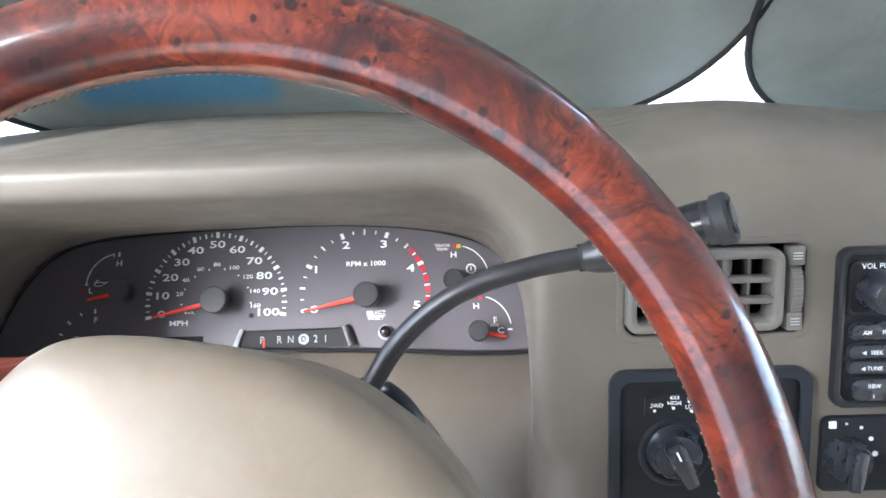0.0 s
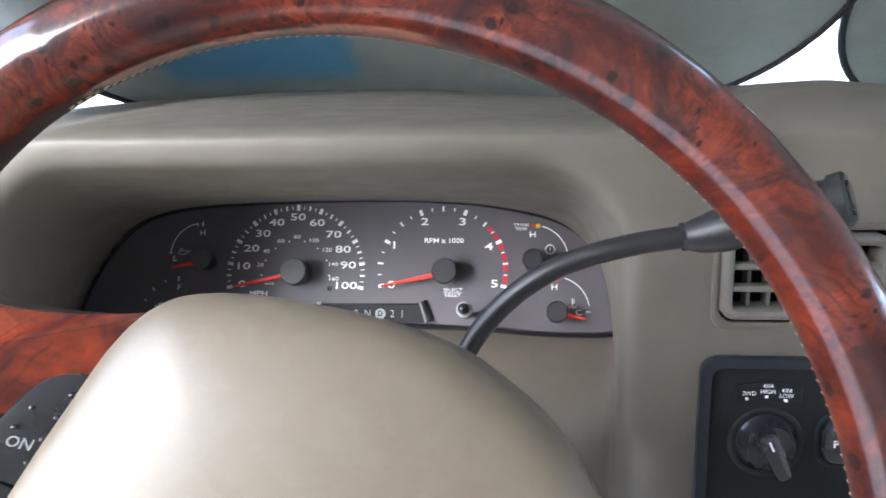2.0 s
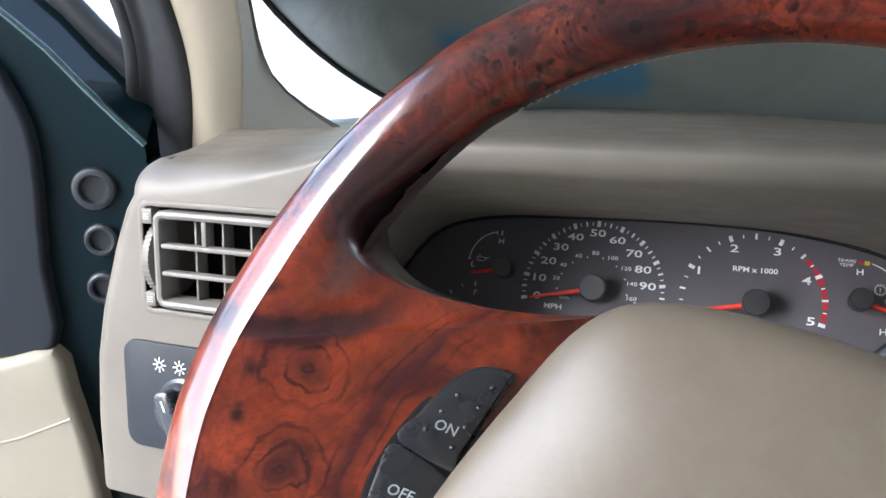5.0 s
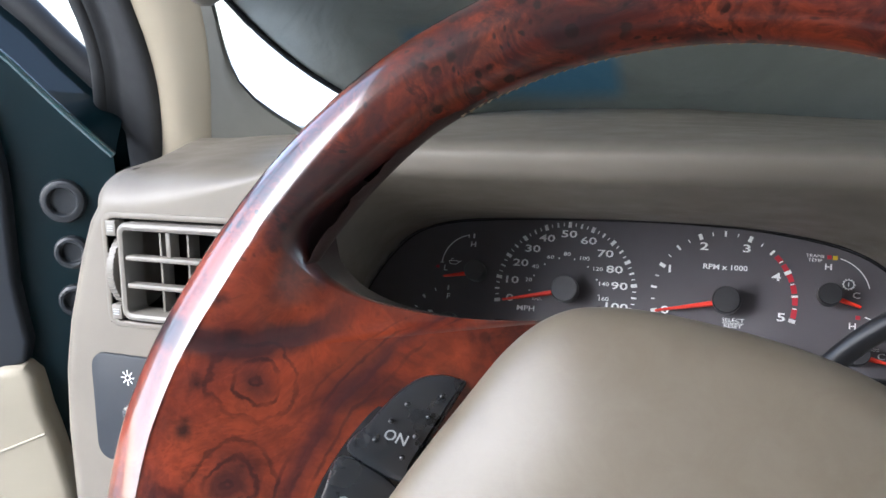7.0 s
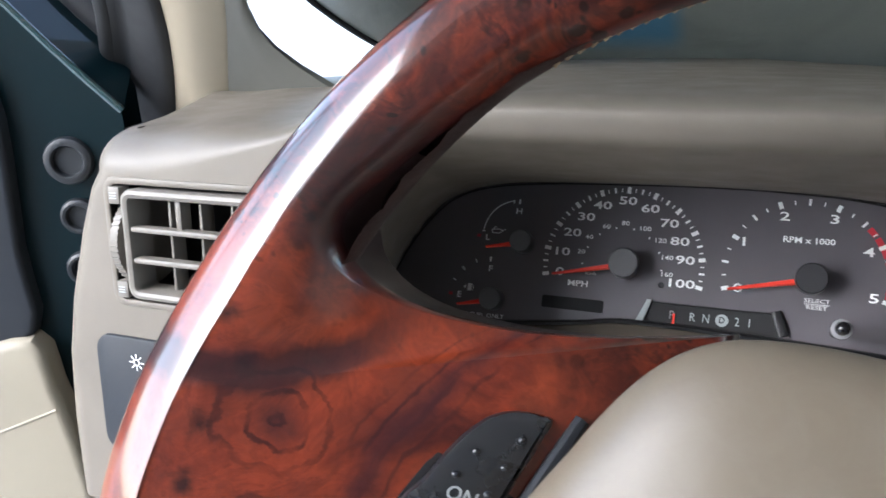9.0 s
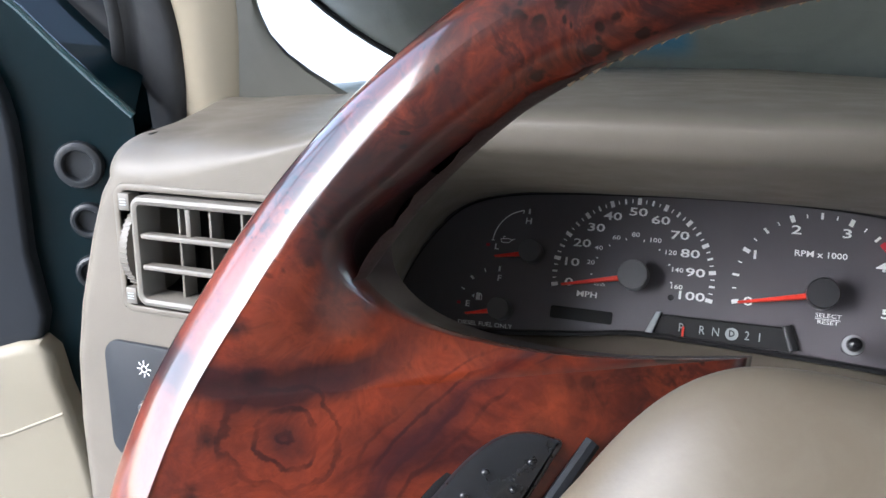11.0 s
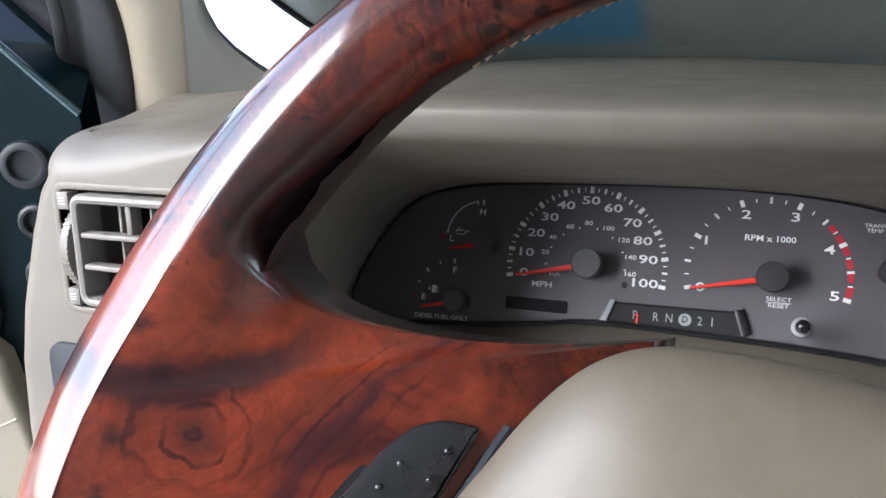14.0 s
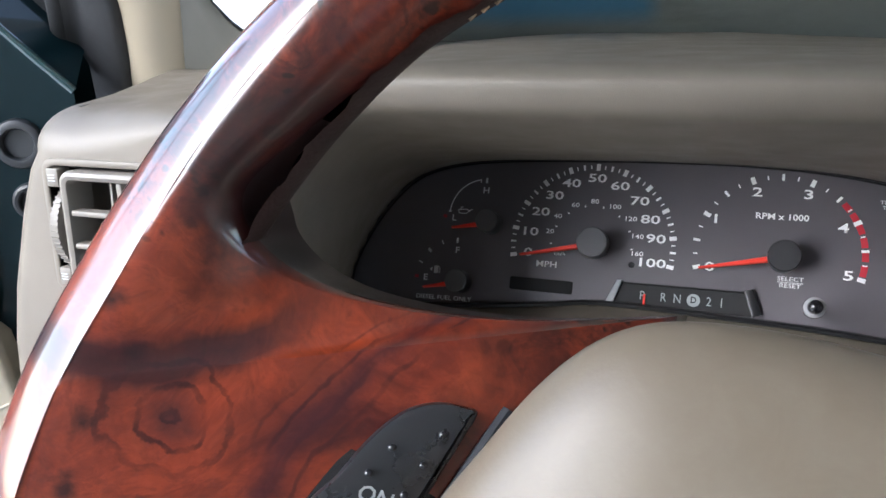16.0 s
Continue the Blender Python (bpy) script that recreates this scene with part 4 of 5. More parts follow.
HUB_EDGE = [(-0.112, -0.045), (-0.104, -0.018), (-0.0925, 0.006), (-0.0800, 0.0270), (-0.0685, 0.0445), (-0.0580, 0.0600), (-0.0480, 0.0705), (-0.0375, 0.0765), (-0.026, 0.0785), (-0.012, 0.0785), (0.004, 0.0768), (0.022, 0.0738),
            (0.039, 0.0695), (0.054, 0.0632), (0.0700, 0.0525), (0.0815, 0.0430), (0.0925, 0.0300), (0.1020, 0.0120), (0.1070, -0.012), (0.104, -0.045), (0.090, -0.078), (0.05, -0.105), (-0.02, -0.115), (-0.075, -0.098), (-0.104, -0.072)]


def dome(edge, top, rim_w, back_w, steps=26):
    """The airbag cover: a crowned pad with rounded shoulders."""
    pts = outline(edge, 6)
    bm = bmesh.new()
    cx, cy = 0.002, -0.012
    rings = []
    for k in range(steps + 1):
        t = k / steps
        rho = math.sin(t * math.pi / 2)
        w = rim_w + (top - rim_w) * (1 - rho ** 3.4) - 0.010 * (1 - math.sqrt(max(0.0, 1 - max(0.0, (rho - 0.88) / 0.12) ** 2)))
        rings.append([bm.verts.new((cx + (u - cx) * rho, cy + (v - cy) * rho, w)) for u, v in pts] if k else [bm.verts.new((cx, cy, top))])
    for scale, w in ((0.999, rim_w - 0.016), (0.992, rim_w - 0.028), (0.97, back_w)):
        rings.append([bm.verts.new((cx + (u - cx) * scale, cy + (v - cy) * scale, w)) for u, v in pts])
    n = len(pts)
    for lo, hi in zip(rings, rings[1:]):
        for i in range(n):
            j = (i + 1) % n
            bm.faces.new((lo[0], hi[i], hi[j]) if len(lo) == 1 else (lo[i], lo[j], hi[j], hi[i]))
    return bm


part("airbag_cover", dome(HUB_EDGE, 0.028, 0.015, -0.045), HUB, wheel, "smooth tan airbag cover")
back = lathe([(0.050, -0.040), (0.046, -0.07), (0.040, -0.085), (0.0, -0.085)], 40)
part("hub_back", back, BLACK, wheel)

# cruise buttons let into the spoke
lean = Vector((0.58, 0.20, 1)).normalized()
ON_DISH = Matrix(((1, 0, lean.x, 0), (0, 1, lean.y, 0), (-0.58, -0.20, lean.z, dish(0, 0)), (0, 0, 0, 1)))   # plan places and heights over the dish


def on_dish(bm):
    bm.transform(ON_DISH)
    return bm


PAD = [(-0.1188, -0.0160), (-0.1212, -0.0063), (-0.1206, 0.0054), (-0.1165, 0.0189), (-0.1104, 0.0321), (-0.1050, 0.0413), (-0.0987, 0.0478), (-0.0918, 0.0506), (-0.0823, 0.0497), (-0.0769, 0.0477), (-0.0804, 0.0391), (-0.0855, 0.0269), (-0.0905, 0.0149), (-0.0940, 0.0055), (-0.0974, -0.0038), (-0.1003, -0.0114), (-0.1040, -0.0220), (-0.1080, -0.0290), (-0.1130, -0.0300), (-0.1165, -0.0250)]
pad = part("switch_bezel", on_dish(plate(outline(PAD, 4), -0.006, 0.0012, 0.0010)), GLOSS, wheel, "black cruise switch bezel")
UPPER = [(-0.1143, 0.0188), (-0.1095, 0.0290), (-0.1040, 0.0388), (-0.0980, 0.0456), (-0.0918, 0.0482), (-0.0850, 0.0478), (-0.0822, 0.0462), (-0.0846, 0.0392), (-0.0892, 0.0272), (-0.0938, 0.0158), (-0.0962, 0.0098)]
LOWER = [(-0.1170, -0.0140), (-0.1192, -0.0060), (-0.1186, 0.0050), (-0.1152, 0.0170), (-0.0969, 0.0078), (-0.0990, 0.0015), (-0.1018, -0.0060), (-0.1058, -0.0170), (-0.1090, -0.0250), (-0.1130, -0.0262)]
part("button", on_dish(plate(outline(UPPER, 6), -0.001, 0.0048, 0.0016)), BUTTON, pad)
part("button", on_dish(plate(outline(LOWER, 6), -0.001, 0.0046, 0.0016)), BUTTON, pad)
for u, v in ((-0.0973, 0.0375), (-0.0870, 0.0416), (-0.1011, 0.0311), (-0.0900, 0.0340), (-0.1048, 0.0242), (-0.0928, 0.0267), (-0.0956, 0.0192)):
    bm = bmesh.new()
    bmesh.ops.create_icosphere(bm, subdivisions=2, radius=0.0010, matrix=Matrix.Translation((u - 0.002, v - 0.001, 0.0053)))
    part("bump", on_dish(bm), BUTTON, pad)
for body, u, v in (("ON", -0.1008, 0.0246), ("OFF", -0.1102, 0.0010)):
    word = lettering(body, 0.0052, (0, 0, 0), pad, GREYPRINT, stretch=0.95, bold=0.012)
    word.data.transform(ON_DISH @ Matrix.Translation((u, v, 0.0055)) @ Matrix.Rotation(radians(-16), 4, "Z") @ Matrix.Diagonal((0.95, 1, 1, 1)))
    word.matrix_local = Matrix()
part("edge_strip", tube(smooth_curve([(u, v, dish(u, v) + 0.0035) for u, v in ((-0.0735, 0.0482), (-0.0775, 0.0390), (-0.0838, 0.0240), (-0.0893, 0.0090), (-0.0960, -0.0110), (-0.1010, -0.030))], 24), 0.0024, 8), SLATE, pad)

# column shroud behind the wheel, and the gear lever
column = thing("steering_column", "taupe plastic steering column shroud", "steering column", COLUMN_AT)
part("shroud", lathe([(0.050, -0.075), (0.056, -0.085), (0.060, -0.12), (0.068, -0.20), (0.072, -0.26)], 40, m=Matrix.Translation((0, -0.010, 0)) @ Matrix.Diagonal((1.0, 0.85, 1, 1))), DASH, column)

lever = thing("gear_lever", "satin black bent column gear lever", "gear lever", Matrix.Translation((0.150, -0.275, 1.120)))
rod = smooth_curve([(0.006, 0.0, 0.012), (0.018, -0.008, 0.030), (0.029, -0.010, 0.048), (0.043, -0.011, 0.064), (0.060, -0.012, 0.077), (0.077, -0.013, 0.085), (0.089, -0.014, 0.089), (0.104, -0.014, 0.0925), (0.127, -0.015, 0.0965)], 48)
part("rod", tube(rod, 0.0053, 16), LEVER, lever)
slot = smooth_curve([(0.020, 0.014, 0.020), (0.031, 0.0085, 0.013), (0.038, 0.0065, 0.003), (0.041, 0.0065, -0.010), (0.040, 0.008, -0.03)], 16)
part("lever_slot", tube(slot, [0.002, *[0.0046] * 14, 0.003], 10), BLACK, lever, "black slot the lever moves in")
base = [Vector((0.002, 0.002, 0.006)), Vector((0.010, -0.004, 0.019)), Vector((0.016, -0.007, 0.028))]
part("collar", tube(base, [0.0085, 0.0080, 0.0068], 16), RUBBER, lever)
grip = smooth_curve([(0.122, -0.0145, 0.0955), (0.132, -0.016, 0.0975), (0.146, -0.020, 0.1030), (0.158, -0.026, 0.1085), (0.171, -0.032, 0.1140), (0.178, -0.035, 0.1165)], 30)
part("handle", tube(grip, list(np.interp(np.linspace(0, 1, 30), [0, 0.10, 0.3, 0.5, 0.9, 1.0], [0.0060, 0.0078, 0.0105, 0.0102, 0.0102, 0.0102])), 20), LEVER, lever)
part("joint_ring", tube([grip[0] - Vector((0.0012, 0, 0.0002)), grip[0] + Vector((0.0008, 0, 0.0001))], 0.0066, 16), RUBBER, lever)
cap0 = Vector((0.178, -0.035, 0.1165))
axis = (Vector((0.178, -0.035, 0.1165)) - Vector((0.158, -0.026, 0.1085))).normalized()
cap_m = Matrix.Translation(cap0) @ axis.to_track_quat("Z", "Y").to_matrix().to_4x4()
part("end_cap", lathe([(0.0102, -0.001), (0.0116, 0.0), (0.0118, 0.0055), (0.0104, 0.007), (0.0082, 0.006), (0, 0.006)], 28, m=cap_m), RUBBER, lever)
part("overdrive_button", lathe([(0.0076, 0.006), (0.0074, 0.0078), (0, 0.008)], 24, m=cap_m), BUTTON, lever)
part("handle_band", tube([grip[24] - axis * 0.012, grip[24], grip[24] + axis * 0.002], 0.0104, 20), GLOSS, lever, "glossy handle insert")

# ---------------------------------------------------------------- switch panels, radio and heater controls


def rotary(parent, u, v, r, turn, line=True, name="rotary_knob"):
    """A round switch with a tall finger bar across it."""
    m = Matrix.Translation((u, v, 0))
    k = part(name, lathe([(r * 1.12, 0.0), (r * 1.12, 0.003), (r * 1.0, 0.005), (r * 0.96, 0.010), (r * 0.88, 0.0125), (0, 0.013)], 40, m=m), BUTTON, parent)
    tilt = m @ Matrix.Rotation(radians(turn), 4, "Z")
    bar = plate(outline([(-0.30 * r, 0.85 * r), (0.30 * r, 0.85 * r), (0.36 * r, 0.2 * r), (0.30 * r, -0.95 * r), (0.0, -1.12 * r), (-0.30 * r, -0.95 * r), (-0.36 * r, 0.2 * r)], 4), 0.010, 0.0215, 0.003)
    part("finger_bar", bar, BUTTON, k, m=tilt)
    if line:
        part("pointer_line", box((0.0010, r * 0.4, 0.0004), (0, r * 0.42, 0.0217)), WHITE, k, smooth=False, m=tilt)
    return k


lamp = thing("headlamp_switch", "slate grey headlamp switch panel with rotary knob", "switch panel", front_at(-0.258, 1.058))
part("plate", plate(rounded(0.100, 0.084, 0.012, 6), -0.003, 0.0030, 0.0015), SLATE, lamp)
rotary(lamp, 0.004, -0.006, 0.021, 20)
for u in (-0.016, 0.002):
    bm = tube([(u + 0.0022 * math.cos(a), 0.0255 + 0.0022 * math.sin(a), 0.0034) for a in np.linspace(0, 2 * math.pi, 14, endpoint=False)], 0.0004, 4, closed=True)
    for a in np.linspace(0, 2 * math.pi, 8, endpoint=False):
        box((0.0024, 0.0006, 0.0003), (u + 0.0046 * math.cos(a), 0.0255 + 0.0046 * math.sin(a), 0.0033), 0, bm, Matrix.Rotation(a, 4, "Z"))
    part("lamp_symbol", bm, WHITE, lamp, smooth=False)

drive = thing("transfer_case_switch", "dark grey four-wheel-drive selector panel with rotary knob", "switch panel", front_at(0.3565, 1.078))
part("frame", frame_ring(rounded(0.116, 0.100, 0.010, 6), rounded(0.104, 0.088, 0.007, 6), -0.004, 0.0055), SLATE, drive)
part("plate", plate(rounded(0.106, 0.090, 0.008, 6), -0.004, 0.0025, 0.001), PANEL, drive)
bm = plate([(-0.0380, 0.0230), (-0.0375, 0.0335), (-0.022, 0.0365), (-0.002, 0.0335), (-0.0020, 0.0240), (-0.020, 0.0270)], 0.002, 0.0040, 0.0006)
part("legend_plate", bm, PANEL, drive)
for body, u, v in (("2WD", -0.0308, 0.0290), ("4X4", -0.0207, 0.0335), ("HIGH", -0.0207, 0.0302), ("4X4", -0.0105, 0.0310), ("LOW", -0.0105, 0.0278)):
    lettering(body, 0.0036, (u, v, 0.0044), drive, stretch=0.92, bold=0.006)
for u, v in ((-0.0320, 0.0258), (-0.0212, 0.0272), (-0.0105, 0.0250)):
    part("dot", lathe([(0.0009, 0), (0.0009, 0.0045), (0, 0.0045)], 12, m=Matrix.Translation((u, v, 0))), WHITE, drive)
rotary(drive, -0.0195, -0.0005, 0.0148, 25)
part("knob_well", lathe([(0.0168, 0.0026), (0.0176, 0.0036), (0.0190, 0.0037), (0.0206, 0.0031), (0.0214, 0.0024)], 48, m=Matrix.Translation((-0.0195, -0.0010, 0))), PANEL, drive)
part("button_well", frame_ring(rounded(0.041, 0.033, 0.011, 7, 0.0275, 0.0015), rounded(0.0365, 0.0285, 0.009, 7, 0.0275, 0.0015), 0.001, 0.0046, soft=0.0016), SLATE, drive)
push = part("push_button", plate(rounded(0.035, 0.027, 0.009, 7, 0.0275, 0.0020), 0.001, 0.0090, 0.0035), BUTTON, drive, "black push button")
lettering("P", 0.0062, (0.0165, 0.0015, 0.0094), push, stretch=1.15, bold=0.010)
part("legend_bar", box((0.0150, 0.0040, 0.0003), (0.0275, 0.0015, 0.0092)), WHITE, push, "white bar of print", smooth=False)

radio = thing("radio", "black truck radio with rounded buttons and volume knob", "radio", front_at(0.5185, 1.1495))
part("body", plate(rounded(0.178, 0.087, 0.006, 5), -0.02, 0.0040, 0.0015), PANEL, radio)
part("surround", frame_ring(rounded(0.186, 0.094, 0.007, 6), rounded(0.177, 0.086, 0.006, 6), -0.006, 0.0065, soft=0.002), BLACK, radio)
part("knob_well", frame_ring(rounded(0.037, 0.032, 0.005, 6, -0.0690, 0.0240), rounded(0.034, 0.029, 0.004, 6, -0.0690, 0.0240), 0.002, 0.0058, soft=0.0012), BLACK, radio)
part("volume_knob", lathe([(0.0124, 0.003), (0.0120, 0.008), (0.0108, 0.010), (0.0104, 0.019), (0.0092, 0.021), (0, 0.0212)], 36, m=Matrix.Translation((-0.0705, 0.0220, 0))), BUTTON, radio)
lettering("VOL PUSH", 0.0044, (-0.0705, 0.0362, 0.0048), radio, stretch=1.0, bold=0.006)


def radio_button(u, v, w, h):
    return part("button", plate(rounded(w, h, h * 0.42, 7, u, v), 0.003, 0.0080, 0.0022), BUTTON, radio)


def arrow(u, v, way):
    bm = bmesh.new()
    bm.faces.new([bm.verts.new((u + way * x, v + y, 0.0084)) for x, y in ((-0.0010, 0.0013), (-0.0010, -0.0013), (0.0014, 0.0))])
    part("arrow", bm, WHITE, radio, smooth=False)


for u, v, w, h in ((-0.0700, -0.0010, 0.031, 0.0095), (-0.0710, -0.0127, 0.030, 0.0086), (-0.0710, -0.0220, 0.030, 0.0078), (-0.0690, -0.0355, 0.028, 0.0140)):
    radio_button(u, v, w, h)
for body, u, v in (("AM", -0.0768, -0.0012), ("FM", -0.0666, -0.0012), ("SEEK", -0.0710, -0.0130), ("TUNE", -0.0715, -0.0224), ("REW", -0.0710, -0.0330), ("1", -0.0710, -0.0392)):
    lettering(body, 0.0034, (u, v, 0.0084), radio, stretch=1.0, bold=0.006)
for v in (-0.0130, -0.0224):
    arrow(-0.0778, v, -1), arrow(-0.0642, v, 1)
for u, v in ((-0.0868, 0.0060), (-0.0870, -0.0245)):
    part("screw_hole", lathe([(0.0021, 0.0), (0.0021, 0.0046), (0, 0.0046)], 14, m=Matrix.Translation((u, v, 0))), HOLE, radio)
part("display", plate(rounded(0.070, 0.026, 0.003, 4, 0.010, 0.024), 0.003, 0.0050, 0.0006), LCD, radio)

heat = thing("heater_controls", "dark grey heater control panel with rotary knobs", "heater controls", front_at(0.5185, 1.073))
part("plate", plate(rounded(0.194, 0.047, 0.005, 5), -0.01, 0.0035, 0.0015), PANEL, heat)
for u in (-0.082, 0.0, 0.066):
    rotary(heat, u, -0.002, 0.0128, -6, False)
for u, v, r in ((-0.083, 0.0195, 0.0007), (-0.0745, 0.0170, 0.0010), (-0.0685, 0.0100, 0.0013), (-0.0655, 0.0005, 0.0016)):
    part("dot", lathe([(r, 0), (r, 0.0041), (0, 0.0041)], 14, m=Matrix.Translation((u, v, 0))), WHITE, heat)
bm = bmesh.new()
for a in (45, 135, 225, 315):
    lathe([(0.0013, 0), (0.0013, 0.0041), (0, 0.0041)], 10, bm, Matrix.Translation((-0.0910 + 0.0014 * math.cos(radians(a)), 0.0190 + 0.0014 * math.sin(radians(a)), 0)))
part("fan_symbol", bm, WHITE, heat, smooth=False)

# ---------------------------------------------------------------- windscreen, sunshades, pillar
def screen_point(x, s):
    """A place on the raked windscreen: s metres up along the glass."""
    bow = 0.10 * ((x - 0.51) / 0.9) ** 2
    rake = radians(52)
    return (x, 0.52 - bow - s * math.sin(rake), 1.165 + s * math.cos(rake))


def sunshade(name, cx, half_w, half_h, tilt, label, lift=0.0):
    """A sprung silver film shade with taped hoop, propped against the glass."""
    shade = thing(name, label, "sunshade", Matrix(), "windscreen sunshades")
    hoop, rows = [], []
    n = 72
    for ring in np.linspace(0, 1, 9):
        row = []
        for a in np.linspace(0, 2 * math.pi, n + 1):
            ca, sa = math.cos(a), math.sin(a)
            p = 0.68
            u, v = half_w * math.copysign(abs(ca) ** p, ca) * ring, half_h * math.copysign(abs(sa) ** p, sa) * ring
            u, v = u * math.cos(tilt) - v * math.sin(tilt), u * math.sin(tilt) + v * math.cos(tilt)
            x, y, z = screen_point(cx + u, half_h + v + lift)
            puff = 0.02 * (1 - ring ** 2) + 0.006 * math.sin(9 * u) * math.cos(7 * v)
            row.append((x, y - 0.03 - puff, z))
        rows.append(row)
        if ring == 1:
            hoop = row[:-1]
    part("film", grid(rows), SHADE, shade)
    part("hoop", tube(hoop, 0.0045, 8, closed=True), PIPING, shade, "black taped hoop")
    return shade


sunshade("sunshade", 0.082, 0.487, 0.43, radians(0.6), "silver folding windscreen sunshade with black piping and a blue print", 0.0)
sunshade("sunshade", 0.972, 0.42, 0.43, radians(-3), "silver folding windscreen sunshade with black piping", -0.022)

# windscreen glass
glass = Nodes("glass")
glass.set(Base_Color=(0.95, 1.0, 0.98, 1), Roughness=0.0, Transmission_Weight=1.0, IOR=1.02)
bm = grid([[screen_point(x, s) for x in np.linspace(-0.45, 1.5, 24)] for s in np.linspace(-0.02, 0.90, 10)])
ob = solo("window_1", bm, glass.mat, "clear raked windscreen", "windscreen", kind="structure")
ob.visible_shadow = False

# A pillar: beige trim inside, black seal towards the door
def pillar_line(table, z):
    """x and y of a pillar edge at height z."""
    zs, near = [q[2] for q in table], z + np.linspace(-0.03, 0.03, 9)
    return float(np.interp(near, zs, [q[0] for q in table]).mean()), float(np.interp(near, zs, [q[1] for q in table]).mean())


SEAL_OUT = [(-0.575, 0.10, 0.70), (-0.552, 0.065, 1.10), (-0.528, 0.043, 1.175), (-0.478, 0.0, 1.254), (-0.438, -0.037, 1.321), (-0.434, -0.059, 1.361), (-0.43, -0.10, 1.45), (-0.38, -0.33, 1.78)]
SEAL_IN = [(-0.49, 0.08, 0.70), (-0.455, 0.045, 1.15), (-0.427, 0.024, 1.211), (-0.402, 0.0, 1.254), (-0.380, -0.030, 1.309), (-0.375, -0.057, 1.359), (-0.365, -0.10, 1.45), (-0.32, -0.33, 1.78)]
TRIM_IN = [(-0.43, 0.08, 0.70), (-0.39, 0.040, 1.15), (-0.362, 0.015, 1.228), (-0.348, 0.0, 1.254), (-0.321, -0.029, 1.308), (-0.308, -0.056, 1.356), (-0.29, -0.10, 1.45), (-0.25, -0.33, 1.78)]
SIDE_IN = [(-0.38, 0.08, 0.70), (-0.20, 0.03, 1.20), (-0.255, 0.009, 1.236), (-0.302, -0.003, 1.26), (-0.308, -0.024, 1.297), (-0.297, -0.050, 1.346), (-0.28, -0.10, 1.45), (-0.24, -0.33, 1.78)]
heights = np.concatenate([np.linspace(0.95, 1.2, 6), np.linspace(1.22, 1.46, 16), np.linspace(1.5, 1.78, 5)])
rows, rear, band, lipline = [], [], [], []
for z in heights:
    (ax, ay), (bx, by), (cx, cy) = pillar_line(SEAL_OUT, z), pillar_line(SEAL_IN, z), pillar_line(TRIM_IN, z)
    dx, dy = pillar_line(SIDE_IN, z)
    rows.append(smooth_curve([(bx - 0.010, by + 0.012, z), (bx, by - 0.004, z), ((bx + cx) / 2, (by + cy) / 2 - 0.012, z), (cx, cy - 0.002, z), (cx + 0.004, cy + 0.004, z)], 16))
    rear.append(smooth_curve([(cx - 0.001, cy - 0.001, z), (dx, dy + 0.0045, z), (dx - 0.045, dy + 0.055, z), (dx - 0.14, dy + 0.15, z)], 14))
    band.append(smooth_curve([(ax - 0.01, ay + 0.02, z), (ax, ay, z), (ax + 0.012, ay - 0.010, z), (ax + 0.022, ay - 0.004, z), ((ax + bx) / 2 + 0.006, (ay + by) / 2 - 0.010, z), (bx - 0.006, by - 0.010, z), (bx + 0.001, by + 0.004, z)], 22))
    lipline.append((ax + 0.004, ay - 0.006, z))
pillar = thing("pillar_trim", "beige moulded windscreen pillar trim", "pillar trim")
part("cover", grid(rows), PILLAR, pillar)
# same beige trim, given a darker material for its shaded side
part("glass_return", grid(rear), SHADED_RETURN, pillar, "pillar trim return beside the glass, shade painted dark grey-green")
seal = thing("door_seal", "black rubber door opening seal", "door seal")
part("strip", grid(band), RUBBER, seal)
part("bulb", tube(lipline, 0.008, 10), RUBBER, seal)

# grab handle on the pillar
handle = thing("grab_handle", "light grey rounded grab handle on the pillar trim", "grab handle")
rod = smooth_curve([(-0.300, -0.055, 1.375), (-0.284, -0.078, 1.366), (-0.272, -0.094, 1.368), (-0.267, -0.112, 1.40), (-0.258, -0.150, 1.48), (-0.252, -0.185, 1.55), (-0.262, -0.180, 1.585), (-0.290, -0.165, 1.60)], 40)
part("bar", tube(rod, 0.0165, 14), TRIM, handle)

# ---------------------------------------------------------------- the open driver's door
OPEN = radians(63)
DOOR_AT = Matrix(((-math.sin(OPEN), -math.cos(OPEN), 0, -0.48), (-math.cos(OPEN), math.sin(OPEN), 0, -0.067), (0, 0, 1, 0), (0, 0, 0, 1)))   # x back along the door, y outwards
door = thing("truck_door", "dark green truck door standing open with beige trim", "truck door", DOOR_AT)
BELT = [(-0.126, 1.145), (-0.0536, 1.215), (-0.0083, 1.264), (0.034, 1.315), (0.099, 1.374), (0.236, 1.415), (1.0, 1.42)]


def belt(x):
    return float(np.interp(x, [b[0] for b in BELT], [b[1] for b in BELT]))


xs = np.linspace(-0.052, 1.0, 40)
bm = grid([[(x, 0.0, 0.55 + (belt(x) - 0.55) * s) for x in xs] for s in np.linspace(0, 1, 12)])
part("inner_skin", bm, PAINT, door, "dark green painted inner skin")
# the belt edge's highlight is helped by this lighter paint
part("belt_edge", tube([(x, 0.002, belt(x)) for x in xs], 0.0040, 12), EDGE_HIGHLIGHT, door, "dark green rolled edge with its highlight in a lighter paint")
bm = grid([[(x, 0.004 + 0.048 * s, belt(x) + 0.034 * s) for x in xs] for s in np.linspace(0, 1, 4)])
part("belt_top", bm, PAINT, door)
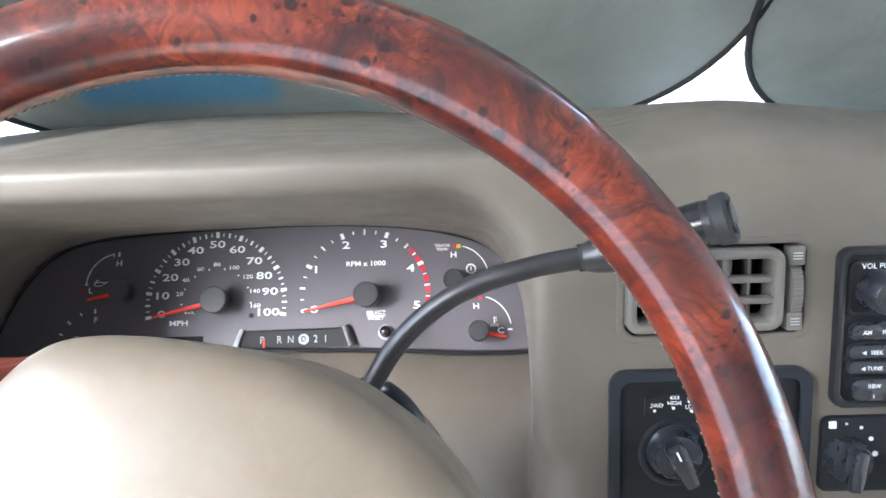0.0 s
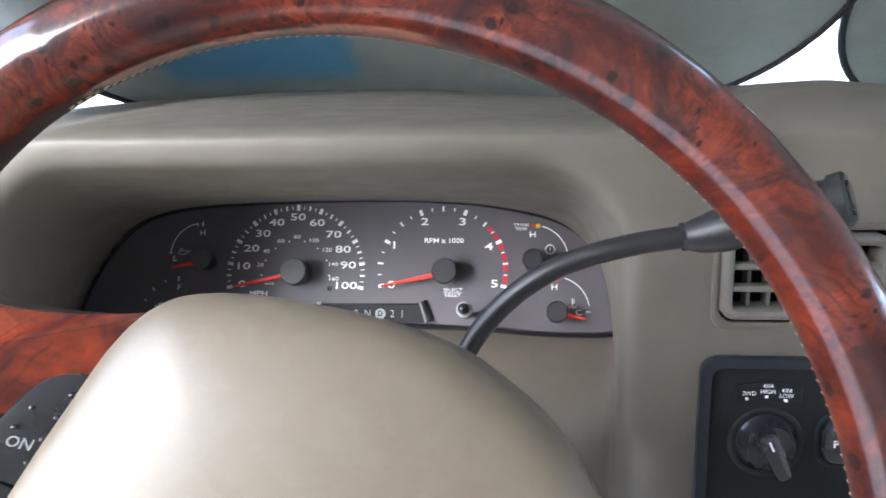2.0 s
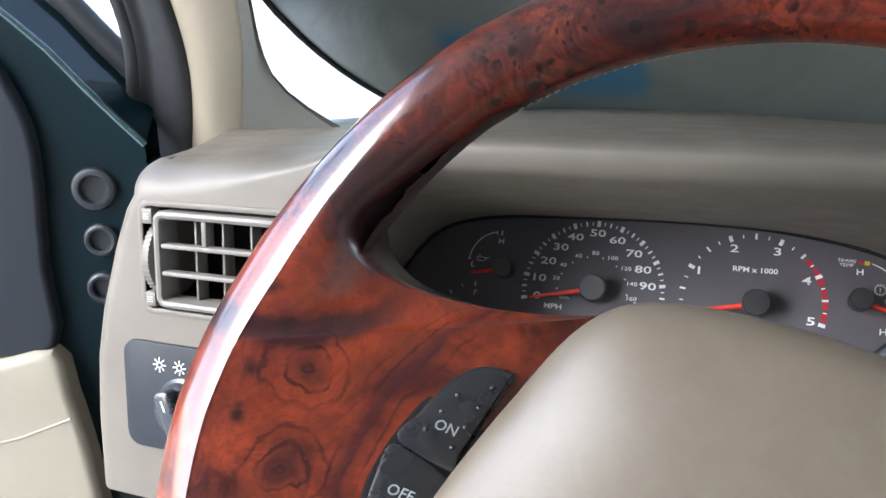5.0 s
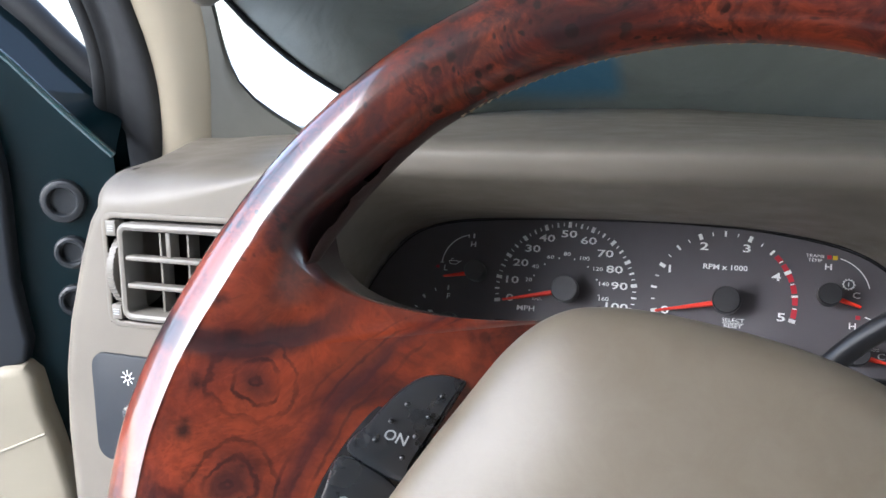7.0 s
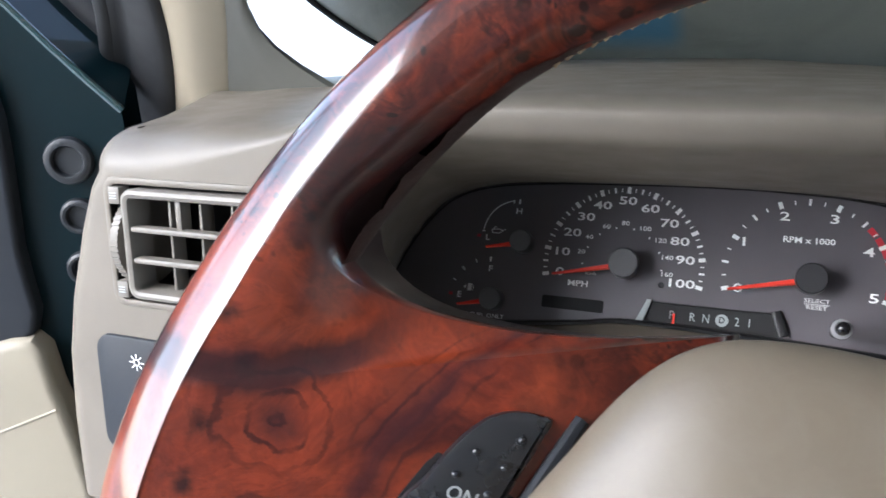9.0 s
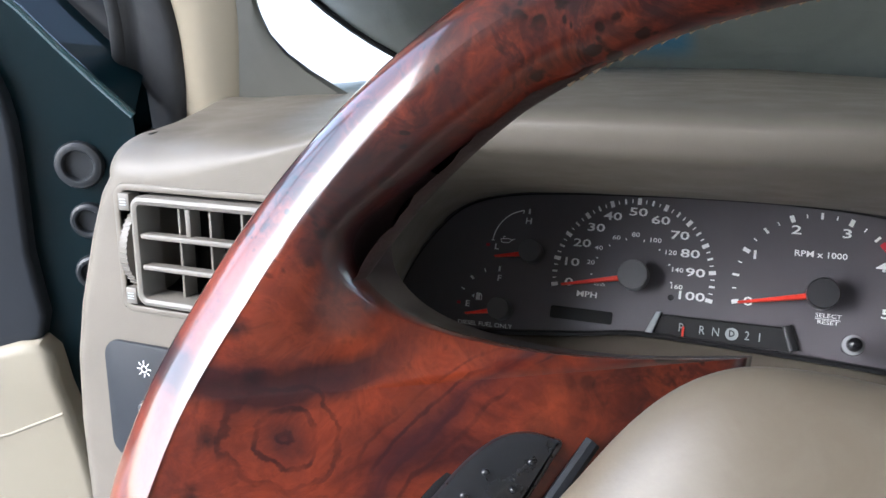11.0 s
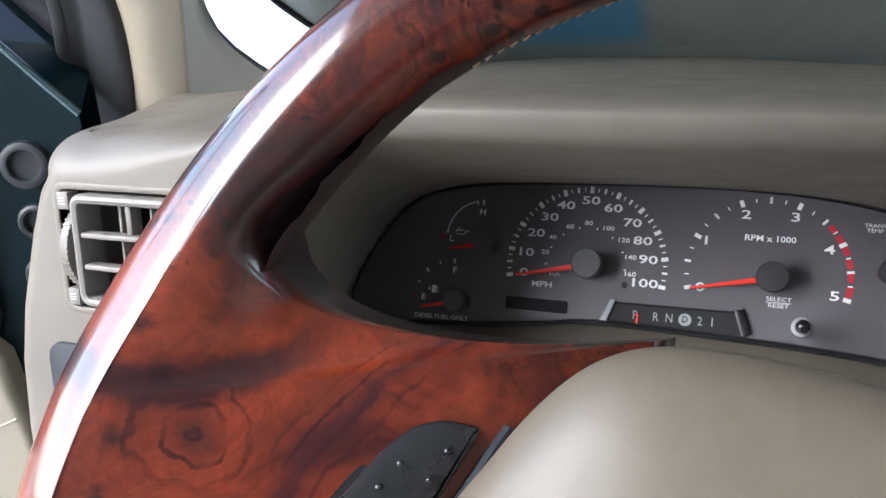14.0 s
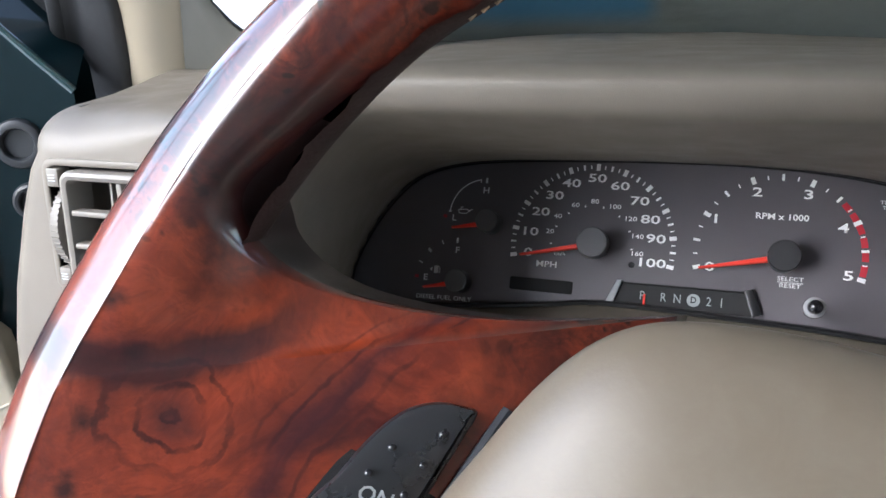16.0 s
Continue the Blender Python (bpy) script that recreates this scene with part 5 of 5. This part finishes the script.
bm = grid([[(x, 0.052 + 0.02 * math.sin(math.pi * s), belt(x) + 0.034 - 0.7 * s) for x in xs] for s in np.linspace(0, 1, 8)])
part("outer_skin", bm, PAINT, door)
part("window_seal", tube([(x, 0.064, belt(x) + 0.048) for x in xs], 0.015, 10), RUBBER, door)
part("door_edge", box((0.016, 0.050, 0.66), (-0.050, 0.030, 0.87), 0.006), PAINT, door)


def plug(x, z, r):
    m = Matrix.Translation((x, 0, z)) @ Matrix.Rotation(radians(90), 4, "X")
    p = part("rubber_plug", lathe([(r * 1.04, 0.0), (r * 1.04, 0.002), (r * 0.97, 0.0055), (r * 0.82, 0.0070), (r * 0.68, 0.0066), (r * 0.62, 0.0050), (r * 0.60, 0.0012), (r * 0.30, 0.0008), (0, 0.0012)], 36, m=m), PLUG, door)
    return p


plug(0.0, 1.1755, 0.021)
plug(-0.001, 1.124, 0.0165)
plug(0.002, 1.074, 0.0165)
GREY = [(0.082, 1.31), (0.0604, 1.274), (0.046, 1.2165), (0.0515, 1.099), (0.0537, 1.0173), (0.135, 1.006), (0.32, 0.99), (0.62, 1.06), (0.62, 1.36), (0.30, 1.375), (0.135, 1.352)]
to_door = Matrix(((1, 0, 0, 0), (0, 0, -1, 0), (0, 1, 0, 0), (0, 0, 0, 1)))
part("upper_trim", plate(outline(GREY, 3), 0.0, 0.018, 0.006), SLATE, door, "slate grey upper door trim", m=to_door)
BEIGE_EDGE = [(0.0537, 1.0153), (0.0395, 0.9665), (0.0297, 0.9074), (0.0233, 0.844), (0.0105, 0.696), (0.0, 0.60), (0.9, 0.60), (0.95, 1.05), (0.62, 1.058), (0.32, 0.986), (0.136, 1.003)]
part("lower_trim", plate(outline(BEIGE_EDGE, 3), 0.0, 0.030, 0.010), BEIGE, door, "beige vinyl lower door trim", m=to_door)
# rolled-up tinted glass in its slim frame
pane = Nodes("tinted_door_glass")
pane.set(Base_Color=(0.62, 0.80, 0.78, 1), Roughness=0.0, Transmission_Weight=1.0, IOR=1.03)
bm = grid([[(x, 0.045 - 0.10 * s, belt(x) + 0.02 + (1.76 - belt(x)) * s) for x in np.linspace(0.30, 0.93, 12)] for s in np.linspace(0, 1, 6)])
part("window_glass", bm, pane.mat, door, "greenish tinted door glass").visible_shadow = False
part("window_frame", tube(smooth_curve([(0.28, 0.045, 1.42), (0.34, 0.0, 1.62), (0.42, -0.05, 1.75), (0.60, -0.06, 1.79), (0.88, -0.06, 1.79), (0.95, -0.04, 1.75), (0.965, 0.0, 1.62), (0.97, 0.045, 1.42)], 40), 0.016, 8), RUBBER, door, "black door window frame")
part("armrest_crease", tube([(0.042, -0.0292, 0.944), (0.094, -0.0292, 0.926), (0.22, -0.0292, 0.90), (0.9, -0.0292, 0.90)], 0.0018, 8), BEIGE, door)

# hinge pillar below the windscreen pillar
solo("body_pillar", box((0.035, 0.10, 0.90), (-0.475, 0.085, 0.78), 0.008), PAINT, "dark green painted hinge pillar", "door pillar", kind="structure")

# ---------------------------------------------------------------- closing the cab
# unseen plain shell; pale liner and carpet bounce light onto the gauges
solo("ceiling", box((2.0, 2.0, 0.04), (0.5, -0.95, 1.80), 0.01), LINER, "grey cloth headliner", "ceiling", kind="structure")
solo("floor", box((2.0, 2.65, 0.05), (0.5, -0.625, 0.30), 0.01), CARPET, "tan carpeted cab floor", "floor", kind="structure")
rear_glass = Nodes("dark_tinted_glass")
rear_glass.set(Base_Color=(0.05, 0.053, 0.05, 1), Roughness=0.0, Transmission_Weight=1.0, IOR=1.02)
# unseen rear wall, its distance and dark pane set to hold back light
bm = box((2.06, 0.06, 0.96), (0.5, -1.93, 0.78), 0.01)
box((2.06, 0.06, 0.10), (0.5, -1.93, 1.75), 0.01, bm)
for x in (-0.42, 1.42):
    box((0.22, 0.06, 0.46), (x, -1.93, 1.48), 0.01, bm)
solo("window_2", box((1.66, 0.005, 0.45), (0.5, -1.93, 1.49)), rear_glass.mat, "dark tinted rear cab window", "window", kind="structure").visible_shadow = False
solo("wall_rear", bm, LINER, "unseen plain grey rear wall with window opening, added to shape light", "wall", kind="structure")
# far door wall
clear_glass = Nodes("clear_door_glass")
clear_glass.set(Base_Color=(0.92, 0.96, 0.95, 1), Roughness=0.0, Transmission_Weight=1.0, IOR=1.02)
bm = box((0.06, 2.55, 0.78), (1.50, -0.675, 0.69), 0.01)
box((0.06, 0.98, 0.72), (1.50, -1.44, 1.44), 0.01, bm)
box((0.06, 0.4, 0.72), (1.50, 0.40, 1.44), 0.01, bm)
box((0.06, 2.55, 0.14), (1.50, -0.675, 1.73), 0.01, bm)
solo("window_3", box((0.005, 1.14, 0.58), (1.50, -0.375, 1.37)), clear_glass.mat, "clear far door window", "window", kind="structure").visible_shadow = False
solo("wall_right", bm, LINER, "plain pale far door wall with window opening", "wall", kind="structure")
# unseen wall behind the open door, added to limit side light and reflections
solo("wall_left", box((0.06, 0.62, 1.50), (-0.50, -1.62, 1.05), 0.01), LINER, "unseen plain pale side wall, added to block light and reflections", "wall", kind="structure")
solo("firewall", box((2.0, 0.05, 0.90), (0.5, 0.56, 0.72), 0.01), CARPET, "dark bulkhead under the windscreen", "wall", kind="structure")
bm = grid([[(x, y, 0.0) for x in np.linspace(-300, 300, 9)] for y in np.linspace(-300, 300, 9)])
solo("ground", bm, GROUNDMAT, "pale concrete ground outside", "ground", kind="structure")
